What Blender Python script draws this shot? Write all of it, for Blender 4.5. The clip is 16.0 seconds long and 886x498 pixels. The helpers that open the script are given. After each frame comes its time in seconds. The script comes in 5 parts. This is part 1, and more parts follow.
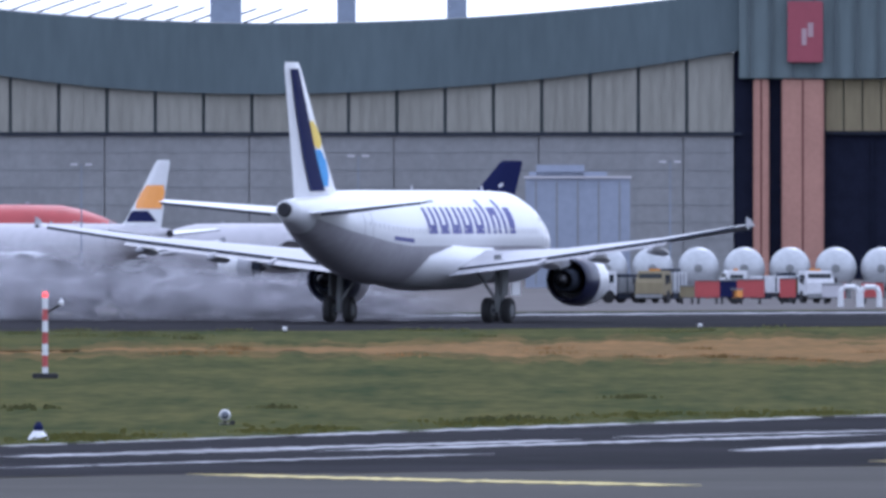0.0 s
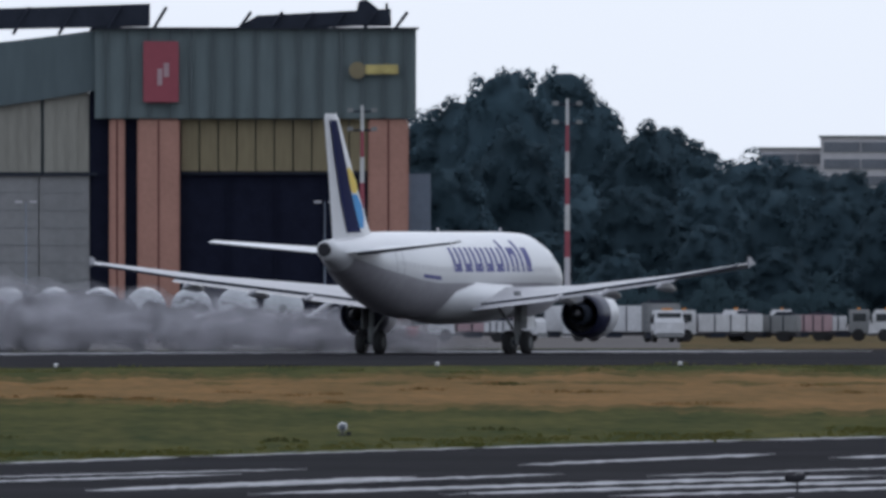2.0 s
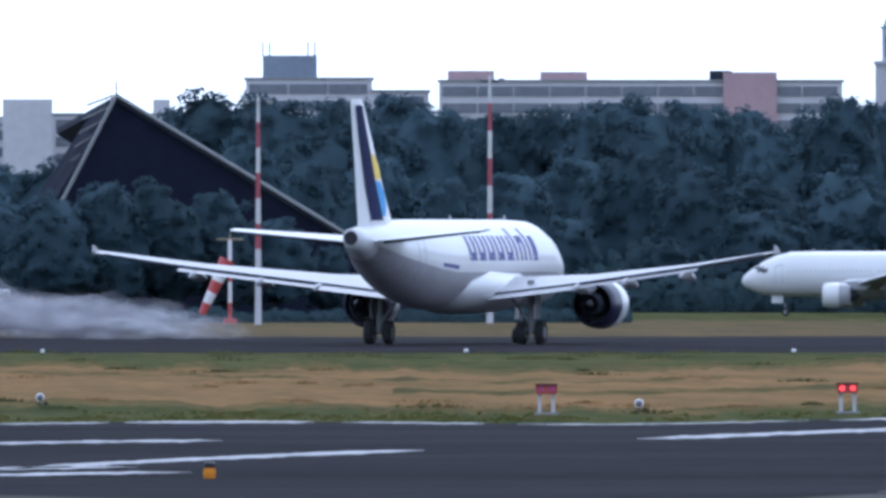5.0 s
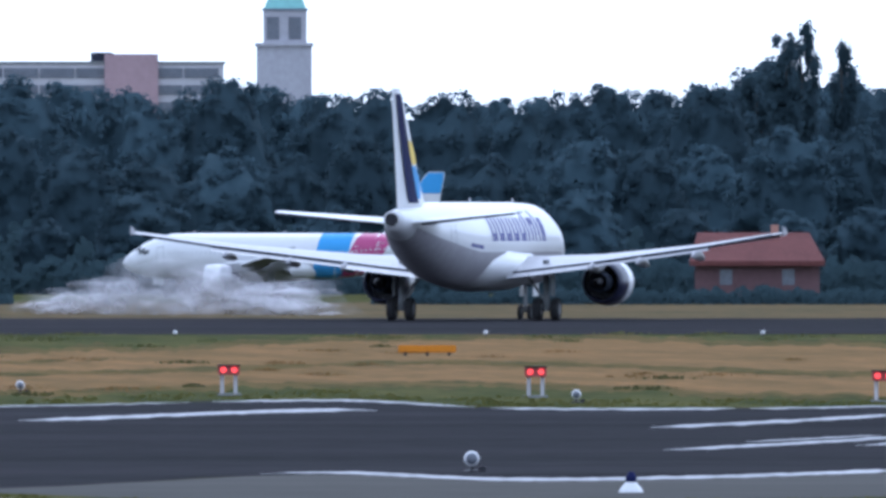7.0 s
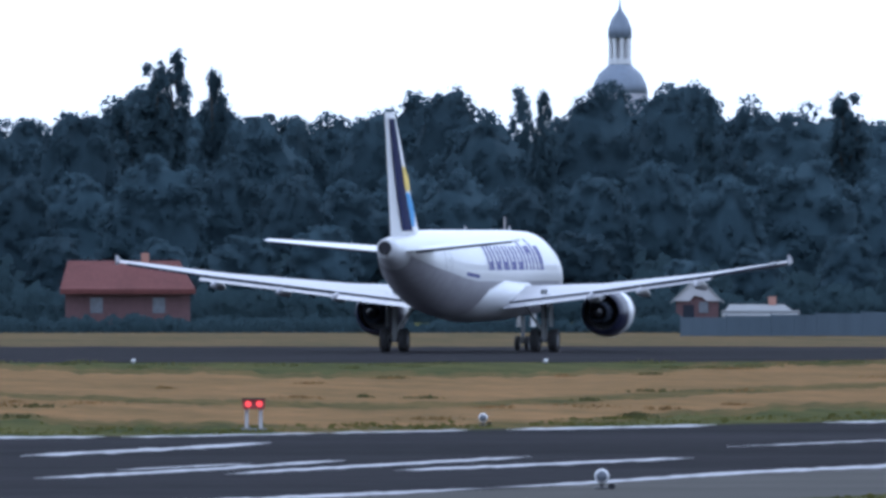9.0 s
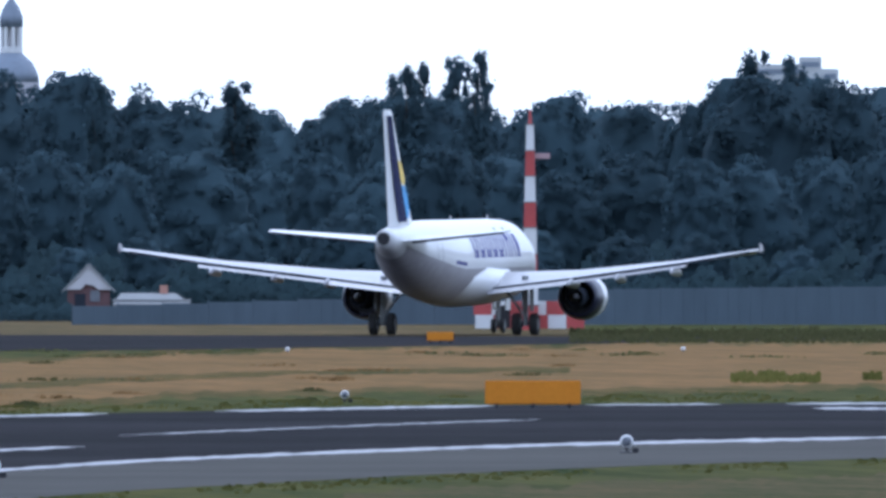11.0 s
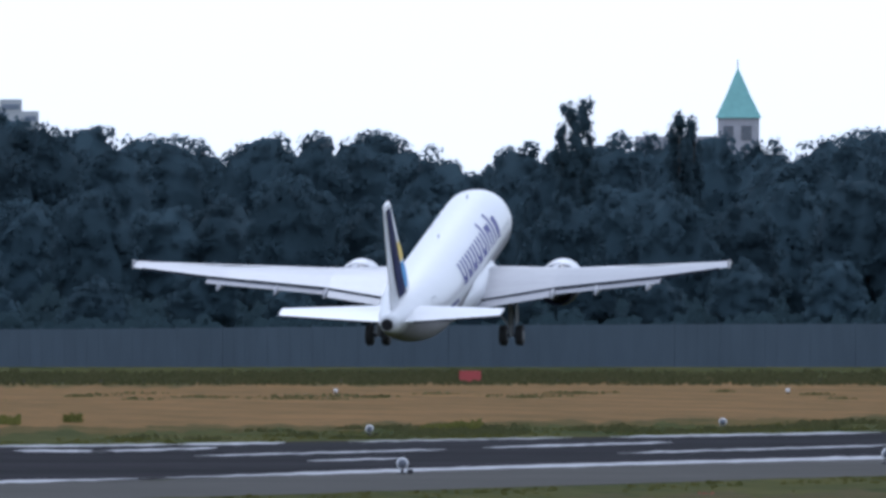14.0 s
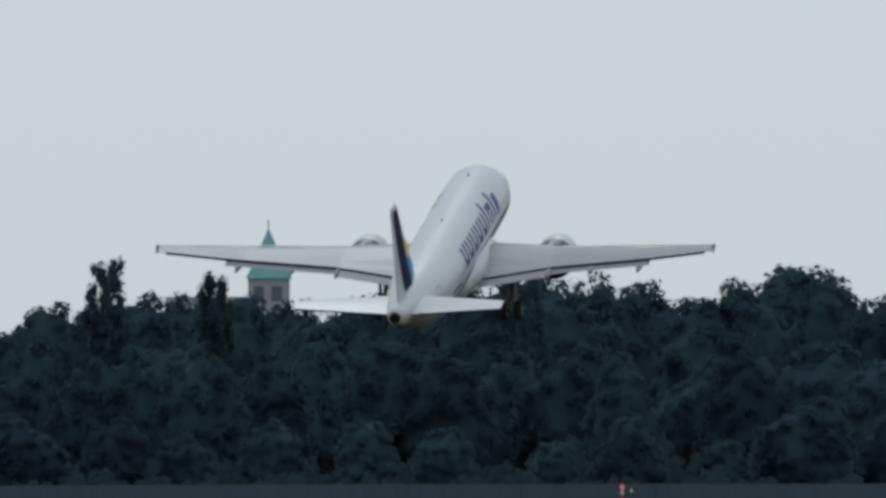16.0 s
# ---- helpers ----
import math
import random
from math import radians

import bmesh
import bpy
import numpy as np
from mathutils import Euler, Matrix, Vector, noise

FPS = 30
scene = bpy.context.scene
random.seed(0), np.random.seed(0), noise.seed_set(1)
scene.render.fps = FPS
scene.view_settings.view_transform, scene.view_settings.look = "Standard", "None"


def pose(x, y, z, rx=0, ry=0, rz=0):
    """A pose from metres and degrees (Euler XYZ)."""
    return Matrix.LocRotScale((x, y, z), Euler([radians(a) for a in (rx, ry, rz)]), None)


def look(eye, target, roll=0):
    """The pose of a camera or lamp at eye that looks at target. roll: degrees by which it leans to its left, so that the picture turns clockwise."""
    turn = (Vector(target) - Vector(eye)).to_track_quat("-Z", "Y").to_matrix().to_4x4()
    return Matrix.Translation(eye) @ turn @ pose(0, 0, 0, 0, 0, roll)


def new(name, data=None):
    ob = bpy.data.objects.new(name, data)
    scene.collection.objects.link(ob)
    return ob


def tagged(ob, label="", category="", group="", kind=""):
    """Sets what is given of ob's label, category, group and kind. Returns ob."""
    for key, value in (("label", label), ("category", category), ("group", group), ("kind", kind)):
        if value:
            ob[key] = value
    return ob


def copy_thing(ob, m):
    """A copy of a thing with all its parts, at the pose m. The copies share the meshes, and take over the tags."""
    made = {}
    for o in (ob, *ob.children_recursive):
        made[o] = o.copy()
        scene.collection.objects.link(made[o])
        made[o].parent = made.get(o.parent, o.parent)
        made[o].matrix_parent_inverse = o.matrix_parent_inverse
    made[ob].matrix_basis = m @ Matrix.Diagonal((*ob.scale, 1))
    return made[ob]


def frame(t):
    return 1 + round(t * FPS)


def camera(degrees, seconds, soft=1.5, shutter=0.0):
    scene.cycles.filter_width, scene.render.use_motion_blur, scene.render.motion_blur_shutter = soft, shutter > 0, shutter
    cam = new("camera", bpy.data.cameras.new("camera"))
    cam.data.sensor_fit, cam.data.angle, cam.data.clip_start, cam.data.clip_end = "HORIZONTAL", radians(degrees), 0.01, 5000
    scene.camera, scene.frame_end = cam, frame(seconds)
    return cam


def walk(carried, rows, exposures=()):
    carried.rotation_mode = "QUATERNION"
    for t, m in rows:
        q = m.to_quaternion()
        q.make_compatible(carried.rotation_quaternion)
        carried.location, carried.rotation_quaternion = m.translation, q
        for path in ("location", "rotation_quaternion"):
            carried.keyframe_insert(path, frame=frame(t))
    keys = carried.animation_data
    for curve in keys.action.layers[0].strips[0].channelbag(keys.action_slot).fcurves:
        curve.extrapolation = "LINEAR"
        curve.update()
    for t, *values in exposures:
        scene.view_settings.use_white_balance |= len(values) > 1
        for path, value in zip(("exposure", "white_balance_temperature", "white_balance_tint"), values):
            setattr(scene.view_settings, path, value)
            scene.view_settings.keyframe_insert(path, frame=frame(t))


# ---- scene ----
# ---- camera: it stands on a low mound and pans after the airliner ----
SPREAD = 36000.0            # tele lens: plan units per radian
EYE = 5.3                   # eye height above the airfield
cam = camera(math.degrees(2 * math.atan(784 / SPREAD)), 16.0, 3.4)
PAN = [(0, 0, 366), (0.5, 281, 366), (1, 557, 387), (1.5, 846, 418), (2, 1140, 437), (2.5, 1477, 369),
       (3, 1690, 383), (3.2, 1760, 375), (4.2, 2330, 403.5), (5.3, 2945, 433), (5.5, 3048, 454), (6, 3332, 412),
       (6.5, 3588, 398), (7, 3884, 384), (7.5, 4185, 395), (8, 4482, 425), (8.5, 4763, 417), (9, 4998, 434),
       (9.5, 5236, 416), (10, 5554, 387), (10.2, 5671, 408), (11.2, 6170, 412), (12.3, 6707, 416), (12.5, 6805, 409),
       (13, 7041, 427), (13.5, 7247, 427), (14, 7490, 489), (14.5, 7708, 522), (15, 7879, 637), (15.5, 8113, 675),
       (16, 8321, 773)]


def cam_pose(u, h):
    return pose(0, 0, EYE, 90 + math.degrees(math.atan((h - 441) / SPREAD)), 0, -math.degrees(u / SPREAD))


EXPOSURES = [(0, -0.08, 5030, 18), (1, -0.22, 5010, 16), (1.5, -0.6, 5160, 13), (2, -0.95, 5560, 11), (2.6, -0.88, 5430, 11), (3.2, -0.5, 5260, 15), (5.3, -0.2, 4860, 12), (6, -0.2, 4860, 12), (6.5, -0.05, 4860, 12), (7, -0.14, 4860, 12), (7.6, -0.26, 4860, 12), (9.2, -0.28, 4840, 12), (10.2, -0.18, 4840, 12), (12.4, -0.28, 4840, 12), (13.3, -0.38, 4910, 13), (14, -0.6, 5110, 12), (14.5, -0.86, 5380, 6), (15, -1.06, 5450, 4), (16, -1.44, 5660, 3)]
walk(cam, [(t, cam_pose(u, h)) for t, u, h in PAN], EXPOSURES)


def at(u, d, z=0.0):
    """A place at bearing u (in plan units), d metres off, z above ground."""
    a = u / SPREAD
    return Vector((d * math.sin(a), d * math.cos(a), z))


def gd(v):
    """Distance of the ground seen v below the horizon."""
    return SPREAD * EYE / v


def hz(e, d):
    """Height of what stands e above the horizon at distance d."""
    return EYE + e * d / SPREAD


def facing(u, d, z=0.0, turn=0.0):
    """A pose whose +y axis looks away from the eye."""
    p = at(u, d, z)
    return pose(p.x, p.y, p.z, 0, 0, -math.degrees(u / SPREAD) + turn)


def curve_of(knots):
    xs, ys = zip(*knots)

    def f(u):
        i = int(np.clip(np.searchsorted(xs, u) - 1, 0, len(xs) - 2))
        t = (u - xs[i]) / (xs[i + 1] - xs[i])
        m = [(ys[min(j + 1, len(ys) - 1)] - ys[max(j - 1, 0)]) / (xs[min(j + 1, len(xs) - 1)] - xs[max(j - 1, 0)]) for j in (i, i + 1)]
        if t < 0 or t > 1:
            return ys[i] + (ys[i + 1] - ys[i]) * t
        h = xs[i + 1] - xs[i]
        return (2*t**3 - 3*t*t + 1)*ys[i] + (t**3 - 2*t*t + t)*h*m[0] + (3*t*t - 2*t**3)*ys[i + 1] + (t**3 - t*t)*h*m[1]
    return f


# ---- world, sun ----
SUN_UP, SUN_SIDE = 50, 16
world = bpy.data.worlds.new("overcast_sky")
scene.world = world
world.use_nodes = True
wn, wl = world.node_tree.nodes, world.node_tree.links
sky = wn.new("ShaderNodeTexSky")
sky.sky_type, sky.sun_disc, sky.sun_elevation, sky.sun_rotation = "NISHITA", False, radians(SUN_UP), radians(SUN_SIDE)
sky.air_density, sky.dust_density, sky.ozone_density = 1.0, 4.0, 1.0
veil = wn.new("ShaderNodeMixRGB")
veil.inputs[0].default_value = 0.7
veil.inputs[2].default_value = (14.4, 14.2, 13.8, 1)
wl.new(sky.outputs[0], veil.inputs[1])
wl.new(veil.outputs[0], wn["Background"].inputs[0])
wn["Background"].inputs[1].default_value = 0.16
sun = new("sun", bpy.data.lights.new("sun", "SUN"))
sun.data.energy, sun.data.angle, sun.data.color = 0.75, radians(14), (1.0, 0.95, 0.88)
sun.matrix_world = look((100 * math.sin(radians(SUN_SIDE)), 100 * math.cos(radians(SUN_SIDE)), 100 * math.tan(radians(SUN_UP))), (0, 0, 0))


# ---- materials ----
def mat(name, col, rough=0.6, metal=0.0, var=0.15, spec=0.5, scale=1.0, fine=8.0, bump=0.0, col2=None, stretch=(1, 1, 1), emit=0.0, alpha=1.0):
    m = bpy.data.materials.new(name)
    m.use_nodes = True
    n, l = m.node_tree.nodes, m.node_tree.links
    b = n["Principled BSDF"]
    b.inputs["Roughness"].default_value, b.inputs["Metallic"].default_value = rough, metal
    if emit:
        b.inputs["Emission Color"].default_value, b.inputs["Emission Strength"].default_value = (*col, 1), emit
    b.inputs["Alpha"].default_value, b.inputs["Specular IOR Level"].default_value = alpha, spec
    geo, mp = n.new("ShaderNodeTexCoord"), n.new("ShaderNodeMapping")
    mp.inputs["Scale"].default_value = stretch
    l.new(geo.outputs["Object"], mp.inputs[0])
    big, small = n.new("ShaderNodeTexNoise"), n.new("ShaderNodeTexNoise")
    for t, s in ((big, scale), (small, scale * fine)):
        t.inputs["Scale"].default_value, t.inputs["Detail"].default_value = s, 4
        l.new(mp.outputs[0], t.inputs["Vector"])
    mixn = n.new("ShaderNodeMath")
    mixn.operation = "ADD"
    l.new(big.outputs["Fac"], mixn.inputs[0])
    l.new(small.outputs["Fac"], mixn.inputs[1])
    ramp = n.new("ShaderNodeMapRange")
    ramp.inputs["From Min"].default_value, ramp.inputs["From Max"].default_value = 0.72, 1.28
    l.new(mixn.outputs[0], ramp.inputs["Value"])
    mix = n.new("ShaderNodeMixRGB")
    lo = col2 if col2 else tuple(c * (1 - var) for c in col)
    mix.inputs[1].default_value, mix.inputs[2].default_value = (*lo, 1), (*col, 1)
    l.new(ramp.outputs[0], mix.inputs[0])
    l.new(mix.outputs[0], b.inputs["Base Color"])
    if bump:
        bp = n.new("ShaderNodeBump")
        bp.inputs["Strength"].default_value = bump
        l.new(small.outputs["Fac"], bp.inputs["Height"])
        l.new(bp.outputs[0], b.inputs["Normal"])
    return m


def leaf_mat(name, col, col2):
    m = mat(name, col, 0.8, spec=0.03, col2=col2, scale=0.25, fine=9)
    n, l = m.node_tree.nodes, m.node_tree.links
    mix = [x for x in n if x.type == "MIX_RGB"][0]
    info, hsv, rng = n.new("ShaderNodeObjectInfo"), n.new("ShaderNodeHueSaturation"), n.new("ShaderNodeMapRange")
    rng.inputs["To Min"].default_value, rng.inputs["To Max"].default_value = 0.8, 1.25
    l.new(info.outputs["Random"], rng.inputs["Value"])
    l.new(rng.outputs[0], hsv.inputs["Value"])
    l.new(mix.outputs[0], hsv.inputs["Color"])
    l.new(hsv.outputs[0], n["Principled BSDF"].inputs["Base Color"])
    # light shines through the leaves
    thin, both = n.new("ShaderNodeBsdfTranslucent"), n.new("ShaderNodeMixShader")
    both.inputs[0].default_value = 0.5
    l.new(hsv.outputs[0], thin.inputs[0])
    l.new(n["Principled BSDF"].outputs[0], both.inputs[1])
    l.new(thin.outputs[0], both.inputs[2])
    l.new(both.outputs[0], n["Material Output"].inputs[0])
    return m


M = dict(
    grass=mat("grass", (0.0713, 0.0656, 0.0188), 0.9, spec=0.009, col2=(0.0184, 0.0299, 0.0078), scale=0.03, fine=6, stretch=(9, 1, 1), bump=0.2),
    straw=mat("dry_grass", (0.1834, 0.1054, 0.0435), 0.9, spec=0.009, col2=(0.0906, 0.0614, 0.0229), scale=0.03, fine=6, stretch=(9, 1, 1), bump=0.2),
    farstraw=mat("dull_dry_grass", (0.108, 0.074, 0.036), 0.9, spec=0.009, col2=(0.050, 0.045, 0.020), scale=0.03, fine=6, stretch=(9, 1, 1), bump=0.2),
    halfstraw=mat("half_dry_grass", (0.1106, 0.0737, 0.0251), 0.9, spec=0.009, col2=(0.0300, 0.0345, 0.0103), scale=0.04, fine=6, stretch=(9, 1, 1), bump=0.2),
    bluegrey=mat("blue_grey_cladding", (0.26, 0.285, 0.35), 0.7, spec=0.06, var=0.15, scale=0.2, fine=10),
    dusty=mat("dusty_pale_paint", (0.58, 0.58, 0.60), 0.6, spec=0.15, var=0.25, scale=1.2, fine=5),
    asphalt=mat("asphalt", (0.0294, 0.0282, 0.0320), 1.0, spec=0.008, col2=(0.0107, 0.0107, 0.0126), scale=0.06, fine=40, bump=0.1, stretch=(0.3, 1, 1)),
    apron=mat("apron_concrete", (0.098, 0.089, 0.088), 0.85, spec=0.06, var=0.25, scale=0.05, fine=20),
    shoulder=mat("weathered_asphalt", (0.0812, 0.0784, 0.0730), 1.0, spec=0.008, var=0.3, scale=0.1, fine=20, stretch=(0.3, 1, 1)),
    line=mat("white_marking", (0.3872, 0.3872, 0.4048), 0.7, spec=0.06, var=0.5, scale=0.4, fine=8),
    yline=mat("yellow_marking", (0.5, 0.42, 0.17), 0.7, spec=0.06, var=0.3, scale=0.4),
    white=mat("white_paint", (0.57, 0.57, 0.585), 0.32, var=0.05, scale=0.4, fine=6),
    wing=mat("wing_grey_paint", (0.28, 0.28, 0.305), 0.35, var=0.1, scale=0.5, fine=6),
    belly=mat("grey_belly_paint", (0.34, 0.33, 0.355), 0.5, spec=0.2, var=0.2, scale=0.3),
    navy=mat("navy_paint", (0.012, 0.015, 0.06), 0.6, spec=0.05, var=0.1),
    letter=mat("violet_blue_paint", (0.12, 0.12, 0.27), 0.6, spec=0.05, var=0.1),
    yellow=mat("yellow_paint", (0.7, 0.52, 0.1), 0.5, spec=0.1, var=0.1),
    skyblue=mat("sky_blue_paint", (0.08, 0.28, 0.58), 0.5, spec=0.1, var=0.1),
    magenta=mat("magenta_paint", (0.32, 0.03, 0.14), 0.4, var=0.1),
    orange=mat("orange_paint", (0.75, 0.3, 0.05), 0.4, var=0.1),
    banner=mat("faded_red_banner", (0.27, 0.075, 0.095), 0.6, spec=0.1, var=0.1),
    pane=mat("cabin_pane", (0.45, 0.45, 0.48), 0.4, var=0.1),
    # navy that stands for shade on the rear of the jet's engines
    cowlshade=mat("rear_cowl_shade", (0.016, 0.018, 0.045), 0.3, var=0.2),
    red=mat("red_paint", (0.36, 0.05, 0.05), 0.5, var=0.2),
    dark=mat("dark_metal", (0.012, 0.012, 0.018), 0.5, 0.3, var=0.3),
    tyre=mat("tyre_rubber", (0.012, 0.012, 0.014), 0.8, var=0.3),
    metal=mat("bare_metal", (0.5, 0.5, 0.52), 0.3, 1.0, var=0.15, scale=2),
    glass=mat("cockpit_glass", (0.02, 0.025, 0.03), 0.08, var=0.1),
    teal=mat("teal_cladding", (0.1026, 0.1292, 0.1406), 0.6, spec=0.06, var=0.2, scale=0.15, fine=10, stretch=(1, 1, 0.2)),
    crownteal=mat("grey_teal_cladding", (0.135, 0.165, 0.172), 0.6, spec=0.06, var=0.22, scale=0.15, fine=10, stretch=(1, 1, 0.2)),
    teal2=mat("teal_rib", (0.0646, 0.0836, 0.0912), 0.6, var=0.2, scale=0.15),
    panel=mat("beige_cladding", (0.2584, 0.2508, 0.2204), 0.7, spec=0.06, var=0.2, scale=0.3, fine=12, stretch=(1, 1, 0.15)),
    door=mat("grey_hangar_door", (0.2356, 0.2356, 0.2394), 0.7, spec=0.06, var=0.18, scale=0.2, fine=10),
    terra=mat("terracotta_cladding", (0.3648, 0.19, 0.1444), 0.75, var=0.2, scale=0.3, fine=10),
    ochre=mat("ochre_cladding", (0.1976, 0.1634, 0.0912), 0.7, var=0.25, scale=0.3, fine=10, stretch=(1, 1, 0.15)),
    # near-black infill: shade inside openings and recesses is put into the colour
    darkwall=mat("dark_infill", (0.014, 0.016, 0.03), 0.9, spec=0.03, var=0.3),
    steel=mat("dark_steel", (0.03, 0.035, 0.05), 0.8, 0.0, spec=0.1, var=0.3),
    roofsheet=mat("pale_roof_sheet", (0.5, 0.5, 0.5), 0.6, var=0.2, scale=0.2),
    conc=mat("pale_concrete", (0.47, 0.455, 0.48), 0.8, spec=0.06, var=0.15, scale=0.1, fine=10),
    pink=mat("rosy_brick", (0.36, 0.25, 0.27), 0.85, var=0.15, scale=0.2),
    winband=mat("window_band", (0.13, 0.14, 0.17), 0.25, var=0.3, scale=0.5),
    stone=mat("tower_stone", (0.40, 0.39, 0.43), 0.8, var=0.2, scale=0.2),
    copper=mat("green_copper", (0.20, 0.42, 0.40), 0.6, var=0.2, scale=0.2),
    slate=mat("slate_blue_roof", (0.17, 0.20, 0.26), 0.5, var=0.2, scale=0.2),
    rooftile=mat("red_roof_tile", (0.125, 0.05, 0.047), 0.8, spec=0.06, var=0.25, scale=0.5),
    rosewall=mat("dull_rose_render", (0.13, 0.08, 0.085), 0.85, spec=0.06, var=0.2, scale=0.4),
    plaster=mat("grey_plaster", (0.22, 0.225, 0.23), 0.85, spec=0.06, var=0.15, scale=0.4),
    fence=mat("grey_green_fence", (0.085, 0.108, 0.135), 0.8, spec=0.06, var=0.15, scale=0.2, stretch=(1, 1, 0.2)),
    tank=mat("silver_tank", (0.45, 0.46, 0.48), 0.4, 0.4, var=0.2, scale=0.6),
    signback=mat("amber_sign", (0.50, 0.19, 0.016), 0.8, spec=0.1, var=0.12),
    bark=mat("bark", (0.06, 0.05, 0.04), 0.9, var=0.4, scale=2),
    redlamp=mat("red_signal_lens", (1.0, 0.06, 0.05), 0.3, var=0.0, emit=1.6),
    lens=mat("lamp_grey", (0.45, 0.45, 0.46), 0.5, var=0.2),
    clear=mat("clear_lamp_lens", (0.75, 0.76, 0.78), 0.15, var=0.1),
    # leaf colours carry the blue of distance haze in the base colour
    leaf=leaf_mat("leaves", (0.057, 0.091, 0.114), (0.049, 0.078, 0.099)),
    # haze-blue leaf colour again, darkened to stand for shade under the trees
    bush=leaf_mat("shaded_bush_leaves", (0.034, 0.053, 0.063), (0.027, 0.044, 0.053)),
    leaf2=leaf_mat("hazed_poplar_leaves", (0.057, 0.089, 0.109), (0.049, 0.077, 0.096)),
    weed=leaf_mat("weeds", (0.105, 0.098, 0.030), (0.07, 0.075, 0.02)),
    tussock=leaf_mat("tussock_grass", (0.115, 0.110, 0.046), (0.070, 0.080, 0.034)),
    verge=leaf_mat("rough_growth", (0.085, 0.080, 0.038), (0.055, 0.060, 0.026)),
    poppy=mat("poppy_grass", (0.0832, 0.0594, 0.0285), 0.9, spec=0.009, col2=(0.0309, 0.0404, 0.0128), scale=0.12, fine=8, stretch=(5, 1, 1)),
)


# ---- mesh helpers ----
def done(name, bm, material, smooth=False):
    me = bpy.data.meshes.new(name)
    bmesh.ops.recalc_face_normals(bm, faces=bm.faces)
    for f in bm.faces:
        f.smooth = smooth
    bm.to_mesh(me)
    bm.free()
    me.materials.append(material)
    return me


def part(name, bm, material, parent=None, label="", smooth=False):
    ob = new(name, done(name, bm, material, smooth))
    ob.parent = parent
    if label:
        ob["label"] = label
    return ob


def thing(name, m, label, category, group="", kind=""):
    ob = new(name)
    ob.matrix_world = m
    return tagged(ob, label, category, group, kind)


def box(bm, x0, x1, y0, y1, z0, z1, bevel=0.0):
    r = bmesh.ops.create_cube(bm, size=1, matrix=Matrix.Translation(((x0 + x1) / 2, (y0 + y1) / 2, (z0 + z1) / 2)) @ Matrix.Diagonal((x1 - x0, y1 - y0, z1 - z0, 1)))
    if bevel:
        bmesh.ops.bevel(bm, geom=list({e for v in r["verts"] for e in v.link_edges}), offset=bevel, segments=2, affect="EDGES")
    return bm


def boxed(*a, **k):
    return box(bmesh.new(), *a, **k)


def tube(bm, a, b, r0, r1=None, n=8):
    a, b = Vector(a), Vector(b)
    q = (b - a).to_track_quat("Z", "Y").to_matrix().to_4x4()
    bmesh.ops.create_cone(bm, cap_ends=True, segments=n, radius1=r0, radius2=r0 if r1 is None else r1, depth=(b - a).length,
                          matrix=Matrix.Translation((a + b) / 2) @ q)
    return bm


def loft(bm, rings, cap=True):
    vs = [[bm.verts.new(p) for p in ring] for ring in rings]
    n = len(vs[0])
    for a, b in zip(vs, vs[1:]):
        for i in range(n):
            bm.faces.new((a[i], a[(i + 1) % n], b[(i + 1) % n], b[i]))
    if cap:
        bm.faces.new(vs[0][::-1])
        bm.faces.new(vs[-1])
    return bm


def spin(profile, axis="Y", n=20):
    """A body of revolution: profile rows of (along, radius)."""
    rings = []
    for s, r in profile:
        ring = []
        for i in range(n):
            a = 2 * math.pi * i / n
            c, d = r * math.cos(a), r * math.sin(a)
            ring.append((c, s, d) if axis == "Y" else (s, c, d) if axis == "X" else (c, d, s))
        rings.append(ring)
    return rings


def prism(bm, outline, y0, y1):
    """An outline in x, z pushed from y0 to y1."""
    return loft(bm, [[(x, y0, z) for x, z in outline], [(x, y1, z) for x, z in outline]])


# ---- ground ----
FAR_EDGE = curve_of([(-3000, 500), (-784, 424), (0, 396), (1000, 362), (2000, 335), (2500, 331), (3100, 335), (3700, 325), (4000, 339), (4452, 339), (4770, 333), (5236, 324),
                     (6020, 307), (6338, 303), (6924, 299), (7708, 286), (8492, 272), (9500, 250), (12000, 200)])
NEAR_LINE = curve_of([(-3000, 540), (-784, 480), (0, 470), (1000, 457), (1700, 456), (2500, 472), (3100, 480), (3648, 456), (4000, 468), (4379, 463), (4839, 445), (5236, 425),
                      (5547, 405), (6020, 385), (6300, 376), (6924, 362), (7708, 338), (8492, 318), (9500, 290), (12000, 230)])
NEAR_GRASS = curve_of([(-3000, 640), (0, 565), (1143, 515), (2000, 480), (2544, 470), (3400, 500), (4040, 500), (4668, 496), (5200, 478), (5547, 453),
                       (6257, 418), (6800, 399), (7825, 367), (8492, 345), (9500, 310), (12000, 250)])


def TAKEOFF(u):
    return 190 + 12 * math.exp(-max(u + 200, 0) / 900) - 0.0008 * max(u - 5000, 0)


